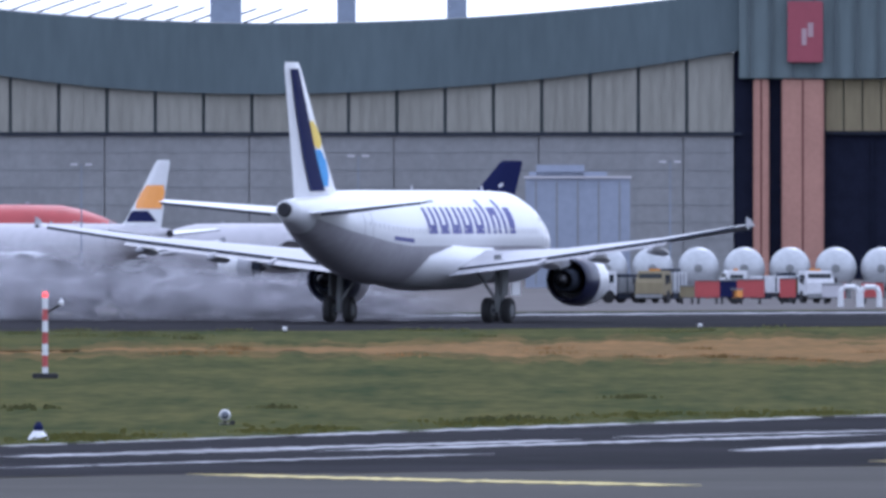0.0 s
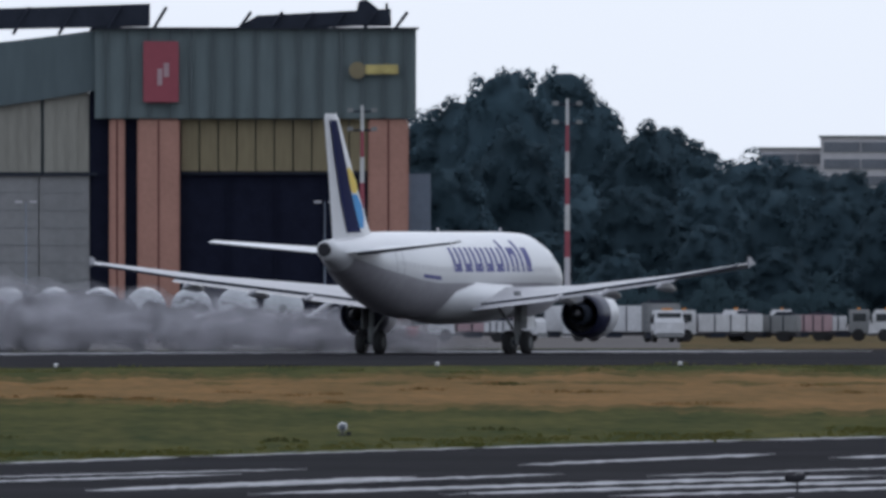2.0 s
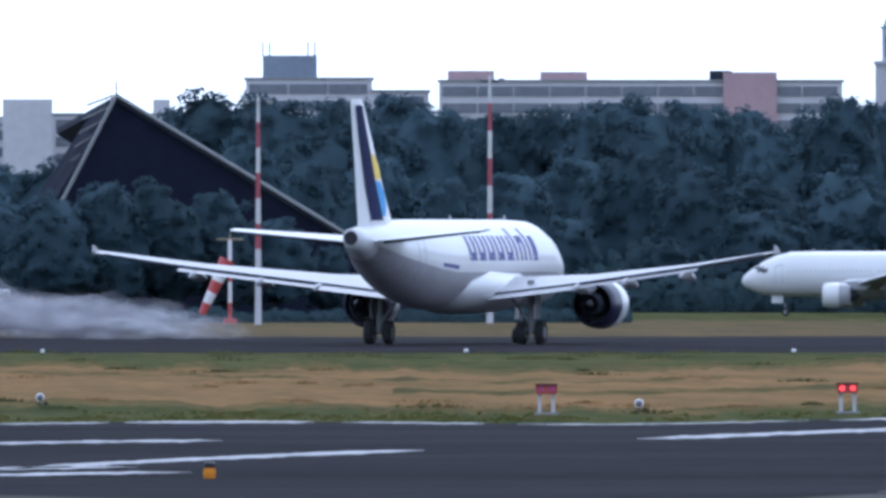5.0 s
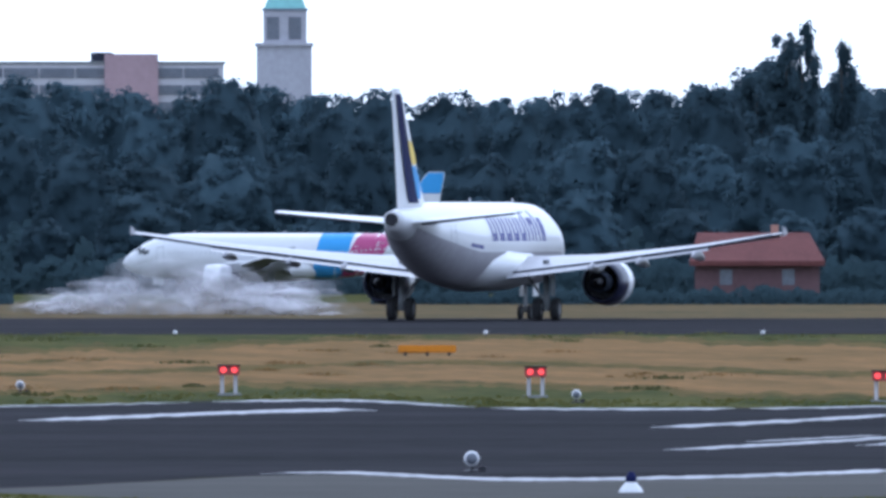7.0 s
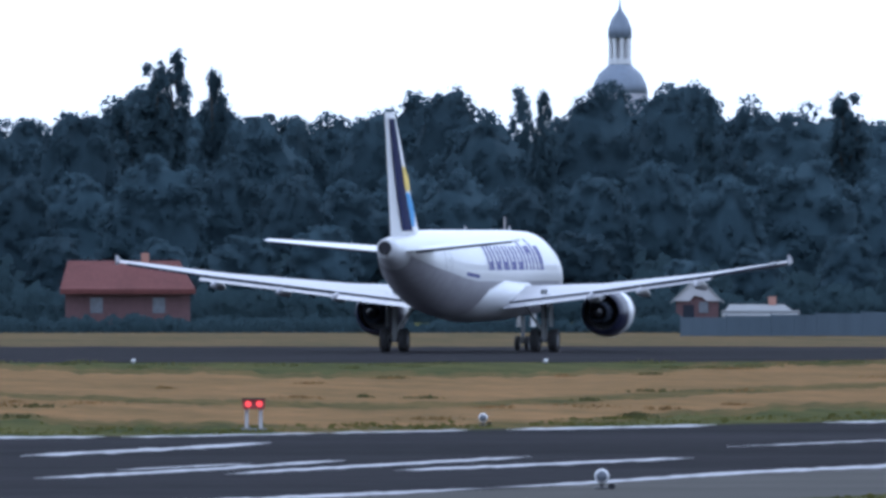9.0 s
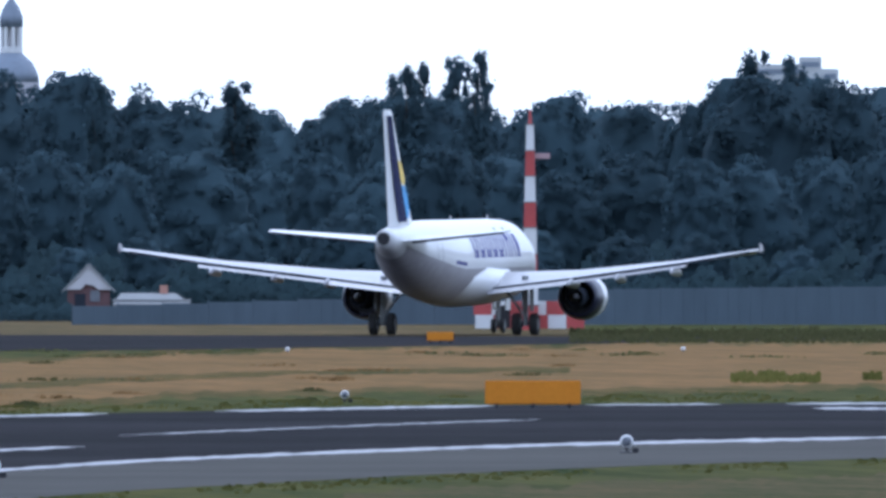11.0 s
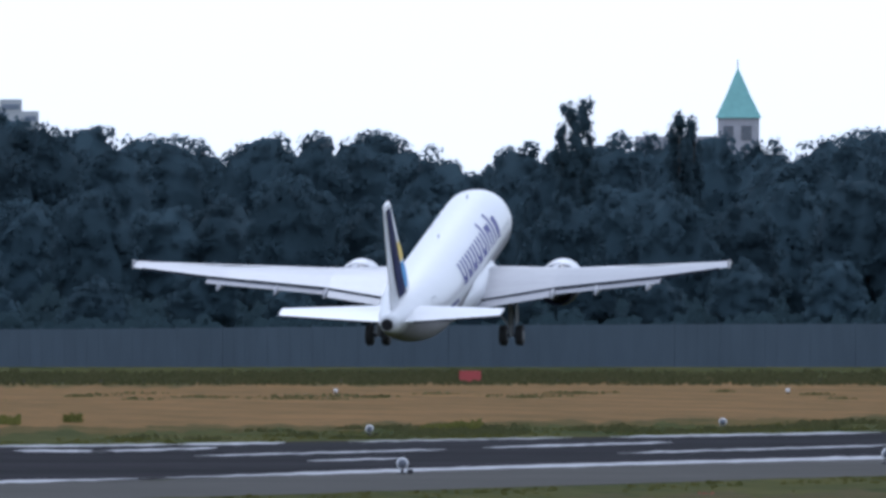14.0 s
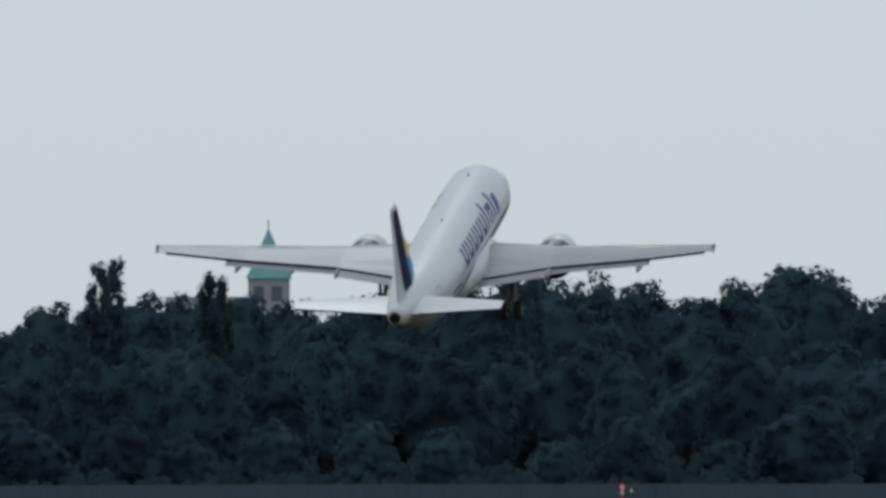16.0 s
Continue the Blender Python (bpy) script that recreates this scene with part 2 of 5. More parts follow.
def strip(name, top, bottom, material, label, category, z, u0=-3000, u1=12000, step=100, rows=1, ragged=0.0, kind="structure"):
    """A flat sheet between two bearings-and-dips curves, lying z above the ground."""
    bm = bmesh.new()
    us = list(np.arange(u0, u1 + 1, step))
    grid = []
    for i, u in enumerate(us):
        col = []
        for r in range(rows + 1):
            w = r / rows
            v = top(u) * (1 - w) + bottom(u) * w
            if r in (0, rows):
                v += ragged * (noise.noise((u * 0.013, r * 7.3, z * 99)) + 0.6 * noise.noise((u * 0.06, r * 3.1, z * 77)))
            col.append(bm.verts.new(at(u, gd(v), z)))
        grid.append(col)
    for a, b in zip(grid, grid[1:]):
        for r in range(rows):
            bm.faces.new((a[r], b[r], b[r + 1], a[r + 1]))
    ob = new(name, done(name, bm, material))
    return tagged(ob, label, category, kind=kind)


bm = bmesh.new()
bmesh.ops.create_grid(bm, x_segments=40, y_segments=40, size=4200)
tagged(new("ground", done("ground", bm, M["grass"])), "green airfield grass stretching to the woods", "grass", kind="structure")
strip("dry_grass_band", lambda u: TAKEOFF(u) - 38, lambda u: TAKEOFF(u) - 4, M["farstraw"], "strip of dry straw-coloured grass beyond the far runway", "grass", 0.011, 1560, 6350, 40, 2, 5)
strip("apron", lambda u: 118, lambda u: TAKEOFF(u) - 12, M["apron"], "weathered concrete apron before the hangar", "apron", 0.008, -3000, 1900, 100)
over = curve_of([(-3000, 0), (5200, 0), (5600, .12), (6600, .8), (7000, .95), (12000, 1)])
strip("far_runway", lambda u: TAKEOFF(u) - 10 + 6 * over(u), lambda u: TAKEOFF(u) + 18 - 20 * over(u), M["asphalt"], "dark asphalt runway the airliner takes off from", "runway", 0.014, step=60, ragged=1.0)
mid = lambda k: (lambda u: TAKEOFF(u) + 18 + (FAR_EDGE(u) - TAKEOFF(u) - 18) * k)
STRAW_TOP = curve_of([(-900, 256), (-400, 250), (600, 236), (1700, 228), (2600, 240), (3100, 245), (3900, 218), (4600, 232), (5000, 236), (5700, 212), (6500, 196), (7700, 193), (9500, 190)])
STRAW_LOW = curve_of([(-900, 256), (-400, 257), (600, 270), (1700, 286), (3100, 306), (3900, 291), (4600, 316), (5000, 320), (5700, 280), (6500, 272), (7700, 256), (9500, 232)])
strip("half_dry_strip", lambda u: STRAW_TOP(u) - 9, lambda u: STRAW_LOW(u) + 10, M["halfstraw"], "half-dry grass fringing the straw strip", "grass", 0.003, -900, 9500, 10, 3, 11)
strip("straw_strip", STRAW_TOP, STRAW_LOW, M["straw"], "brownish dry grass between the runways", "grass", 0.006, -900, 9500, 12, 3, 7)
strip("near_runway", FAR_EDGE, NEAR_LINE, M["asphalt"], "dark asphalt near runway with streaky worn markings", "runway", 0.012, step=50, rows=2, ragged=1.2)
strip("runway_shoulder", NEAR_LINE, NEAR_GRASS, M["shoulder"], "pale weathered asphalt shoulder of the near runway", "pavement", 0.006, step=50, ragged=1.5)
strip("poppy_band", lambda u: NEAR_GRASS(u) + 26, lambda u: NEAR_GRASS(u) + 85, M["poppy"], "reddish flowering grass beside the near runway", "grass", 0.006, 5900, 9600, 12, 3, 12)
strip("green_streak", lambda u: STRAW_TOP(u) * .5 + STRAW_LOW(u) * .5, lambda u: STRAW_TOP(u) * .38 + STRAW_LOW(u) * .62, M["halfstraw"], "thin green streak in the dry grass", "grass", 0.012, 2700, 6300, 12, 1, 5)
strip("green_streak", lambda u: STRAW_TOP(u) * .8 + STRAW_LOW(u) * .2, lambda u: STRAW_TOP(u) * .74 + STRAW_LOW(u) * .26, M["halfstraw"], "thin green streak in the dry grass", "grass", 0.012, 700, 3300, 12, 1, 6)


# ---- airliner ----
def airfoil(x, le, chord, z, thick, twist=0.0, drop=0.0):
    pts = []
    for s, t in ((0, 0), (.03, .32), (.12, .7), (.3, 1), (.55, .8), (.8, .4), (1, .06), (1, -.02), (.8, -.15), (.55, -.3), (.3, -.42), (.12, -.38), (.03, -.2)):
        y = -s * chord
        zz = t * thick * chord * 0.62
        a = radians(twist)
        pts.append((x, le + y * math.cos(a), z + zz + y * math.sin(a) + drop * s))
    return pts


WING = [(1.0, 6.0, 7.3, 2.75, .14, 3.5), (6.4, 3.1, 4.3, 3.12, .12, 2.0), (12.0, -.2, 2.8, 3.72, .11, 1.0), (16.9, -2.9, 1.6, 4.45, .10, 0)]


def wing_at(x):
    for a, b in zip(WING, WING[1:]):
        if x <= b[0]:
            w = (x - a[0]) / (b[0] - a[0])
            return [p + (q - p) * w for p, q in zip(a, b)]
    return list(WING[-1])


FUSE = [(17.75, 3.22, .06, .06), (17.55, 3.25, .42, .38), (17.0, 3.32, .82, .76), (16.2, 3.42, 1.2, 1.15), (15.0, 3.58, 1.58, 1.6), (13.6, 3.73, 1.84, 1.92),
        (12.0, 3.9, 1.96, 2.09), (9.0, 3.92, 1.98, 2.12), (0.0, 3.92, 1.98, 2.12), (-7.0, 3.92, 1.98, 2.12), (-9.5, 4.04, 1.92, 2.0), (-12, 4.27, 1.72, 1.75),
        (-14.5, 4.5, 1.38, 1.33), (-17, 4.86, .92, .90), (-18.8, 5.08, .56, .56), (-19.6, 5.16, .40, .42)]


def fuse_at(y):
    for a, b in zip(FUSE, FUSE[1:]):
        if y >= b[0]:
            w = (y - a[0]) / (b[0] - a[0])
            return [p + (q - p) * w for p, q in zip(a, b)][1:]
    return FUSE[-1][1:]


def skin(bm, y0, y1, a0, a1, off=0.012, ny=2, na=3, lean=0.0):
    """A patch on the fuselage skin; angles in degrees from straight up to the right side."""
    grid = []
    for i in range(ny + 1):
        row = []
        for j in range(na + 1):
            y, a = y0 + (y1 - y0) * i / ny + lean * j / na, radians(a0 + (a1 - a0) * j / na)
            zc, rx, rz = fuse_at(y)
            row.append(bm.verts.new(((rx + off) * math.sin(a), y, zc + (rz + off) * math.cos(a))))
        grid.append(row)
    for p, q in zip(grid, grid[1:]):
        for j in range(na):
            bm.faces.new((p[j], q[j], q[j + 1], p[j + 1]))


FIN = [(5.55, -11.6, 6.6), (6.2, -12.6, 5.75), (8.5, -14.75, 4.1), (11.5, -17.35, 2.25), (11.76, -17.75, 1.75)]


def fin_at(z):
    for a, b in zip(FIN, FIN[1:]):
        if z <= b[0]:
            w = (z - a[0]) / (b[0] - a[0])
            return a[1] + (b[1] - a[1]) * w, a[2] + (b[2] - a[2]) * w
    return FIN[-1][1:]


def fin_patch(bm, rows, off=0.02):
    """A patch on both faces of the fin: rows of (z, from, to) along the chord."""
    for side in (-1, 1):
        prev = None
        for z, s0, s1 in rows:
            le, ch = fin_at(z)
            cur = []
            for k in range(4):
                s = s0 + (s1 - s0) * k / 3
                half = 0.055 * ch * (1 - abs(2 * s - 0.7) ** 2 * 0.55) + off
                cur.append(bm.verts.new((side * half, le - s * ch, z)))
            if prev:
                for k in range(3):
                    bm.faces.new((prev[k], prev[k + 1], cur[k + 1], cur[k]))
            prev = cur


def wheel_pair(parent, x, y, r, gap, w):
    for s in (-1, 1):
        bm = loft(bmesh.new(), [[(x + s * gap / 2 + p[0], y + p[1], r + p[2]) for p in ring] for ring in
                  spin([(-w / 2, r * .6), (-w / 2, r * .88), (-w * .3, r), (w * .3, r), (w / 2, r * .88), (w / 2, r * .6)], "X", 18)])
        ty = part("tyre", bm, M["tyre"], parent, smooth=False)
        part("rim", loft(bmesh.new(), [[(x + s * gap / 2 + p[0], y + p[1], r + p[2]) for p in ring] for ring in spin([(-w * .52, r * .5), (w * .52, r * .5)], "X", 12)]), M["plaster"], ty)


def airliner(name, m, label, scheme, gear=True, group=""):
    ob = thing(name, m, label, "aeroplane", group)
    body_mat = M[scheme.get("body", "white")]
    rings = []
    for y, zc, rx, rz in FUSE:
        rings.append([(rx * math.sin(2 * math.pi * i / 32), y, zc + rz * math.cos(2 * math.pi * i / 32)) for i in range(32)])
    part("fuselage", loft(bmesh.new(), rings), body_mat, ob, smooth=True)
    if scheme.get("belly"):
        bm = bmesh.new()
        skin(bm, 15.5, -17.5, 101, 259, 0.03, 44, 28)
        part("belly_skin", bm, M["belly"], ob, "light grey belly paint", True)
    # belly fairing
    bm = loft(bmesh.new(), [[(w * math.sin(2 * math.pi * i / 20), y, 2.75 + h * math.cos(2 * math.pi * i / 20)) for i in range(20)]
              for y, w, h in ((8.6, .5, .3), (7.4, 1.6, .9), (5, 2.35, 1.25), (-1, 2.45, 1.3), (-4, 1.95, 1.1), (-6.5, .6, .4))])
    part("belly_fairing", bm, M["white"], ob, smooth=True)
    part("exhaust_outlet", loft(bmesh.new(), [[(p[0], p[1], p[2] + 5.16) for p in ring] for ring in spin([(-19.75, .3), (-19.58, .36)], n=16)]), M["dark"], ob, "dark auxiliary exhaust outlet")
    # cockpit windows, cabin windows and doors
    for s in (-1, 1):
        for a, b, c, d in ((16.15, 15.5, 22, 44), (15.75, 15.0, 46, 66), (15.2, 14.5, 60, 74)):
            bm = bmesh.new()
            skin(bm, a, b, s * c, s * d)
            part("cockpit_window", bm, M["glass"], ob)
        bm = bmesh.new()
        for k in range(48):
            y = 12.2 - k * 0.53
            if abs(y - 2.2) > 0.4:
                skin(bm, y, y - .2, s * 79, s * 86, 0.01, 1, 1)
        tagged(part("window_row", bm, M["pane"], ob, "row of small cabin windows"), kind="stuff")
        for y in (13.6, -12.0):
            bm = bmesh.new()
            for q in (0, .82):
                skin(bm, y - q, y - q - .05, s * 62, s * 112, 0.012, 1, 4)
            skin(bm, y, y - .87, s * 60, s * 62.5, 0.012, 1, 1)
            part("door_outline", bm, M["wing"], ob)
    # wings
    for s in (-1, 1):
        rings = [[(s * p[0], p[1], p[2]) for p in airfoil(*row)] for row in WING]
        w = part("wing", loft(bmesh.new(), rings), M["wing"], ob, smooth=False)
        w["side"] = s
        for x0, x1 in ((2.1, 6.3), (6.5, 12.9)):
            rr = []
            for x in (x0, x1):
                _, le, ch, z, _, tw = wing_at(x)
                te, tz = le - ch * math.cos(radians(tw)), z - ch * math.sin(radians(tw))
                rr.append([(s * p[0], p[1], p[2]) for p in airfoil(x, te + .35, 1.25 if x < 6.4 else .9, tz - .11, .13, 9)])
            part("flap", loft(bmesh.new(), rr), M["wing"], w)
        for x0, x1 in ((3.2, 5.6), (6.7, 16.4)):
            rr = []
            for x in (x0, x1):
                _, le, ch, z, _, tw = wing_at(x)
                rr.append([(s * p[0], p[1], p[2]) for p in airfoil(x, le + .42, ch * .16, z - .12, .2, -16)])
            part("slat", loft(bmesh.new(), rr), M["white"], w)
        for x in (6.45, 9.1, 12.2):
            _, le, ch, z, _, tw = wing_at(x)
            te = le - ch
            bm = loft(bmesh.new(), [[(s * x + p[0], p[1], p[2] * 1.5 + z - .35 - .1 * abs(p[1] - te)) for p in ring] for ring in
                      spin([(te + 2.2, .03), (te + 1.4, .15), (te + .3, .19), (te - .6, .13), (te - 1.25, .02)], n=10)])
            part("flap_fairing", bm, M["wing"], w, smooth=True)
        bm = prism(bmesh.new(), [(-3.3, .0), (-3.8, .26), (-4.4, .36), (-4.45, 0.0), (-4.4, -.14), (-4.0, -.12)], -.03, .03)
        for v in bm.verts:
            v.co = Vector((s * (16.95 + v.co.y), v.co.x, 4.47 + v.co.z))
        part("wingtip_fence", bm, M["wing"], w)
        # dark strip painting in the shade along the rear edge of the wing
        for x0, x1 in ((2.1, 6.4), (6.4, 12.9), (12.9, 16.4)):
            rr = []
            for x in (x0, x1):
                _, le, ch, z, _, tw = wing_at(x)
                te, tz = le - ch * math.cos(radians(tw)), z - ch * math.sin(radians(tw))
                rr.append([(s * x, te + .10, tz - .09), (s * x, te - .03, tz - .09), (s * x, te - .03, tz + .03), (s * x, te + .10, tz + .03)])
            part("flap_cove", loft(bmesh.new(), rr), M["steel"], w, "dark strip standing for the shade between wing and flap")
        # tailplane
        rr = [[(s * p[0], p[1], p[2]) for p in airfoil(*row)] for row in ((.3, -13.9, 4.2, 4.95, .1), (6.2, -17.1, 1.7, 5.52, .09))]
        tp = part("tailplane", loft(bmesh.new(), rr), M["white"], ob)
        # dark strip stands for the shade under the elevator's rear edge
        bm = loft(bmesh.new(), [[(s * x, te + .12, z - .1), (s * x, te - .04, z - .1), (s * x, te - .04, z), (s * x, te + .12, z)] for x, te, z in ((1.2, -18.0, 5.0), (6.1, -18.77, 5.5))])
        part("elevator_edge", bm, M["steel"], tp, "dark strip standing for shade at the rear edge of the elevator")
        # engine
        mv = lambda rings: [[(s * 5.75 + p[0], 7.5 + p[1], 1.95 + p[2]) for p in ring] for ring in rings]
        e = part("engine_cowling", loft(bmesh.new(), mv(spin([(-.5, .8), (-.06, .86), (.0, .95), (-.1, 1.05), (-.5, 1.15), (-1.3, 1.22), (-2.4, 1.16), (-3.25, .97), (-3.25, .92), (-2.2, .88)], n=28)), cap=False), M["white"], ob, "rounded engine cowling", True)
        # rear cowl, nozzle and plug are darkened in place of shade inside the exhaust
        part("rear_cowl", loft(bmesh.new(), mv(spin([(-1.95, 1.205), (-2.45, 1.172), (-2.8, 1.10), (-3.26, .985), (-3.28, .9), (-2.6, .88)], n=28)), cap=False), M["cowlshade"] if scheme.get("cowl") == "blue" else M["wing"], e, "rear cowling coloured dark navy for the shaded engine rear", True)
        part("fan_duct", loft(bmesh.new(), mv(spin([(-.52, .86), (-2.2, .9)], n=24))), M["dark"], e)
        part("exhaust_core", loft(bmesh.new(), mv(spin([(-2.2, .6), (-3.2, .56), (-3.9, .46), (-3.9, .40), (-3.3, .38)], n=20))), M["steel"], e, "dull metal exhaust nozzle, coloured dark for the shade inside", True)
        part("exhaust_plug", loft(bmesh.new(), mv(spin([(-3.3, .32), (-4.1, .24), (-4.5, .04)], n=14))), M["dark"], e, smooth=True)
        bm = prism(bmesh.new(), [(6.2, 2.95), (5.3, 3.15), (2.6, 3.35), (1.4, 3.0), (2.6, 2.45), (4.2, 2.6)], -.16, .16)
        for v in bm.verts:
            v.co = Vector((s * 5.75 + v.co.y, v.co.x, v.co.z))
        part("pylon", bm, M["wing"], e)
    # fin
    rr = []
    for z, le, ch in FIN:
        rr.append([(xx * .055 * ch * 1.0, le - ss * ch, z) for ss, xx in ((0, 0), (.06, .55), (.35, 1), (.7, .6), (1, .06), (1, -.06), (.7, -.6), (.35, -1), (.06, -.55))])
    fin = part("fin", loft(bmesh.new(), rr), M[scheme.get("fin", "white")], ob)
    for nm, colour, rows in scheme.get("bands", ()):
        bm = bmesh.new()
        fin_patch(bm, rows)
        part(nm, bm, M[colour], fin)
    # bar lettering on the sides
    for colour, y0, y1, lean in scheme.get("sweeps", ()):
        for s in (-1, 1):
            bm = bmesh.new()
            skin(bm, y0, y1, s * 8, s * 165, 0.014, 5, 14, lean)
            part("colour_sweep", bm, M[colour], ob, smooth=True)
    for k, (y0, y1, up, down) in enumerate(scheme.get("bars", ())):
        for s in (-1, 1):
            bm = bmesh.new()
            skin(bm, y0, y1, s * up, s * down, 0.012, 1, 4)
            part("lettering_bar", bm, M[scheme["bar_colour"]], ob)
    # aerials
    for y in (9.5, -1.0):
        part("aerial", prism(bmesh.new(), [(-.02, 5.8), (.02, 5.8), (.02, 6.25), (-.02, 6.25)], y - .2, y + .1), M["wing"], ob)
    # landing gear
    if gear:
        for s in (-1, 1):
            g = part("main_leg", tube(tube(bmesh.new(), (s * 3.8, 0, .5), (s * 3.75, .1, 3.1), .15, .17, 10), (s * 3.8, 0, .9), (s * 2.5, .1, 2.7), .07), M["plaster"], ob, "dull grey landing gear leg")
            part("axle", tube(bmesh.new(), (s * 3.8 - .55, 0, .585), (s * 3.8 + .55, 0, .585), .1), M["steel"], g)
            part("gear_door", boxed(s * 4.12 - .03, s * 4.12 + .03, -.45, .45, 1.25, 2.9), M["plaster"], g)
            wheel_pair(g, s * 3.8, 0, .585, .93, .42)
        g = part("nose_leg", tube(bmesh.new(), (0, 12.64, .38), (0, 12.8, 2.2), .1), M["plaster"], ob)
        wheel_pair(g, 0, 12.64, .38, .5, .22)
        for s in (-1, 1):
            part("gear_door", boxed(s * .35 - .02, s * .35 + .02, 12.9, 14.2, 1.2, 1.9), M["white"], g)
    return ob


NAVY_FIN = [("navy_band", "navy", [(6.0, .42, .72), (7.5, .42, .76), (9.5, .36, .78), (11.45, .3, .76)]),
            ("yellow_sun", "yellow", [(7.9, .24, .34), (8.1, .14, .41), (8.5, .1, .41), (8.95, .16, .4), (9.15, .24, .34)]),
            ("blue_wave", "skyblue", [(6.2, .3, .42), (6.7, .2, .42), (7.3, .15, .42), (7.85, .22, .41)])]
BARS = []
y = -4.6
for wdt, tall in ((1.35, 0), (1.35, 0), (1.35, 0), (1.35, 0), (1.35, 0), (.42, 1), (1.25, 0), (.42, 1), (.9, 0)):
    up = 37 if tall else 51
    if wdt > 1:
        BARS += [(y, y + .42, up, 86), (y + .42, y + wdt - .42, up + (0 if len(BARS) % 3 else 24), 62 if len(BARS) % 3 else 86), (y + wdt - .42, y + wdt, up, 86)]
    else:
        BARS.append((y, y + wdt, up, 86))
    y += wdt + .42
BARS += [(-9.5, -6.8, 92, 97)]
jet = airliner("airliner", pose(0, 0, 0), "white twin-engine airliner with navy-banded fin, rolling then climbing off the runway",
               dict(bands=NAVY_FIN, bars=BARS, bar_colour="letter", cowl="blue", belly=True))


# ---- hangar ----
def facade(u0, d):
    """Turns bearing and height over the horizon into metres on a wall that faces the eye."""
    return (lambda u: (u - u0) * d / SPREAD), (lambda e: max(0.0, hz(e, d)))


def hangar():
    d, uc = 1480, 300
    X, Z = facade(uc, d)
    ob = thing("maintenance_hangar", facing(uc, d), "huge aircraft hangar with sagging dark roof, beige panels and terracotta columns", "hangar")
    sag = lambda u: 324 + 62 * ((u + 300) / 850) ** 2 if u > -300 else 324 + 26 * ((u + 300) / 500) ** 2
    low = lambda u: 199 + 76 * ((u + 330) / 850) ** 2 if u > -330 else 199 + 32 * ((u + 330) / 450) ** 2
    us = list(np.linspace(-2400, 532, 60))
    sag2, low2 = (lambda u: min(sag(u), 420)), (lambda u: min(low(u), 290))
    # fascia following the hanging roof
    bm = bmesh.new()
    loft(bm, [[(X(u), -.6, Z(low2(u))), (X(u), -.6, Z(sag2(u))), (X(u), 3, Z(sag2(u))), (X(u), 3, Z(low2(u)))] for u in us])
    part("fascia", bm, M["teal"], ob, "dark teal metal fascia of the hanging roof")
    part("roof", loft(bmesh.new(), [[(X(u), .2, Z(sag2(u)) - .3), (X(u), .2, Z(sag2(u)) + .05), (X(u), 60, Z(sag2(u)) + .6), (X(u), 60, Z(sag2(u)))] for u in us]), M["roofsheet"], ob)
    # beige panels with dark seams
    part("seam_backing", boxed(X(-2400), X(516), .3, .8, Z(110), Z(272)), M["teal2"], ob)
    u = -2390.0
    while u < 500:
        a, b = u + 3, u + 82
        w = part("panel", loft(bmesh.new(), [[(X(a), -.1, Z(132)), (X(b), -.1, Z(132)), (X(b), .25, Z(132)), (X(a), .25, Z(132))],
                               [(X(a), -.1, Z(low2(a)) + .05), (X(b), -.1, Z(low2(b)) + .05), (X(b), .25, Z(low2(b))), (X(a), .25, Z(low2(a)))]]), M["panel"], ob)
        for k in (1, 2, 3):
            c = a + (b - a) * k / 4
            part("rib", boxed(X(c) - .05, X(c) + .05, -.16, -.1, Z(132), Z(min(low2(a), low2(b))) - .1), M["panel"], w)
        u += 85.5
    # great sliding doors in leaves with horizontal rails
    part("door_backing", boxed(X(-2400), X(520), .25, .6, 0, Z(128)), M["door"], ob)
    part("door_track", boxed(X(-2400), X(528), -.5, .6, Z(126), Z(131)), M["steel"], ob)
    u = -2390.0
    while u < 500:
        end = min(u + 254, 514)
        leaf = part("door_leaf", boxed(X(u), X(end), -.2, .2, 0.05, Z(126)), M["door"], ob)
        for e in (97, 66, 35, 4, -27, -58, -89):
            part("rail", boxed(X(u + 2), X(end - 2), -.24, -.2, Z(e) - .05, Z(e) + .05), M["plaster"], leaf)
        for k in range(1, int((end - u) / 42.7)):
            part("joint", boxed(X(u + k * 42.7) - .04, X(u + k * 42.7) + .04, -.225, -.2, .1, Z(124)), M["plaster"], leaf)
        u += 256
    # corner block
    X0, X1 = X(524), X(1092)
    part("block_core", boxed(X0 + .8, X1 - 1, 1.0, 40, 0, Z(376)), M["teal2"], ob)
    part("crown_cladding", boxed(X0, X1, -1.2, 1.0, Z(227), Z(385)), M["crownteal"], ob, "dark teal ribbed cladding")
    for k in range(15):
        x = X0 + (X1 - X0) * (k + .5) / 15
        part("cladding_rib", prism(bmesh.new(), [(x - .09, Z(229)), (x + .09, Z(229)), (x + .09, Z(383)), (x - .09, Z(383))], -1.5, -1.2), M["teal2"], ob)
    part("roof_cap", boxed(X0 - .3, X1 + .2, -1.7, 40, Z(385), Z(388)), M["steel"], ob)
    # solid dark boxes stand for the shade of recess, column gap and gateway
    part("corner_shadow_gap", boxed(X(515), X(549), .0, .9, 0, Z(300)), M["darkwall"], ob, "near-black box standing for the shaded recess beside the columns")
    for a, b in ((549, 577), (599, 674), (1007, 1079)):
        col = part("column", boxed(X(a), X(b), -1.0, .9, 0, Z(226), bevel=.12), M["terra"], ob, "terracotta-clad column")
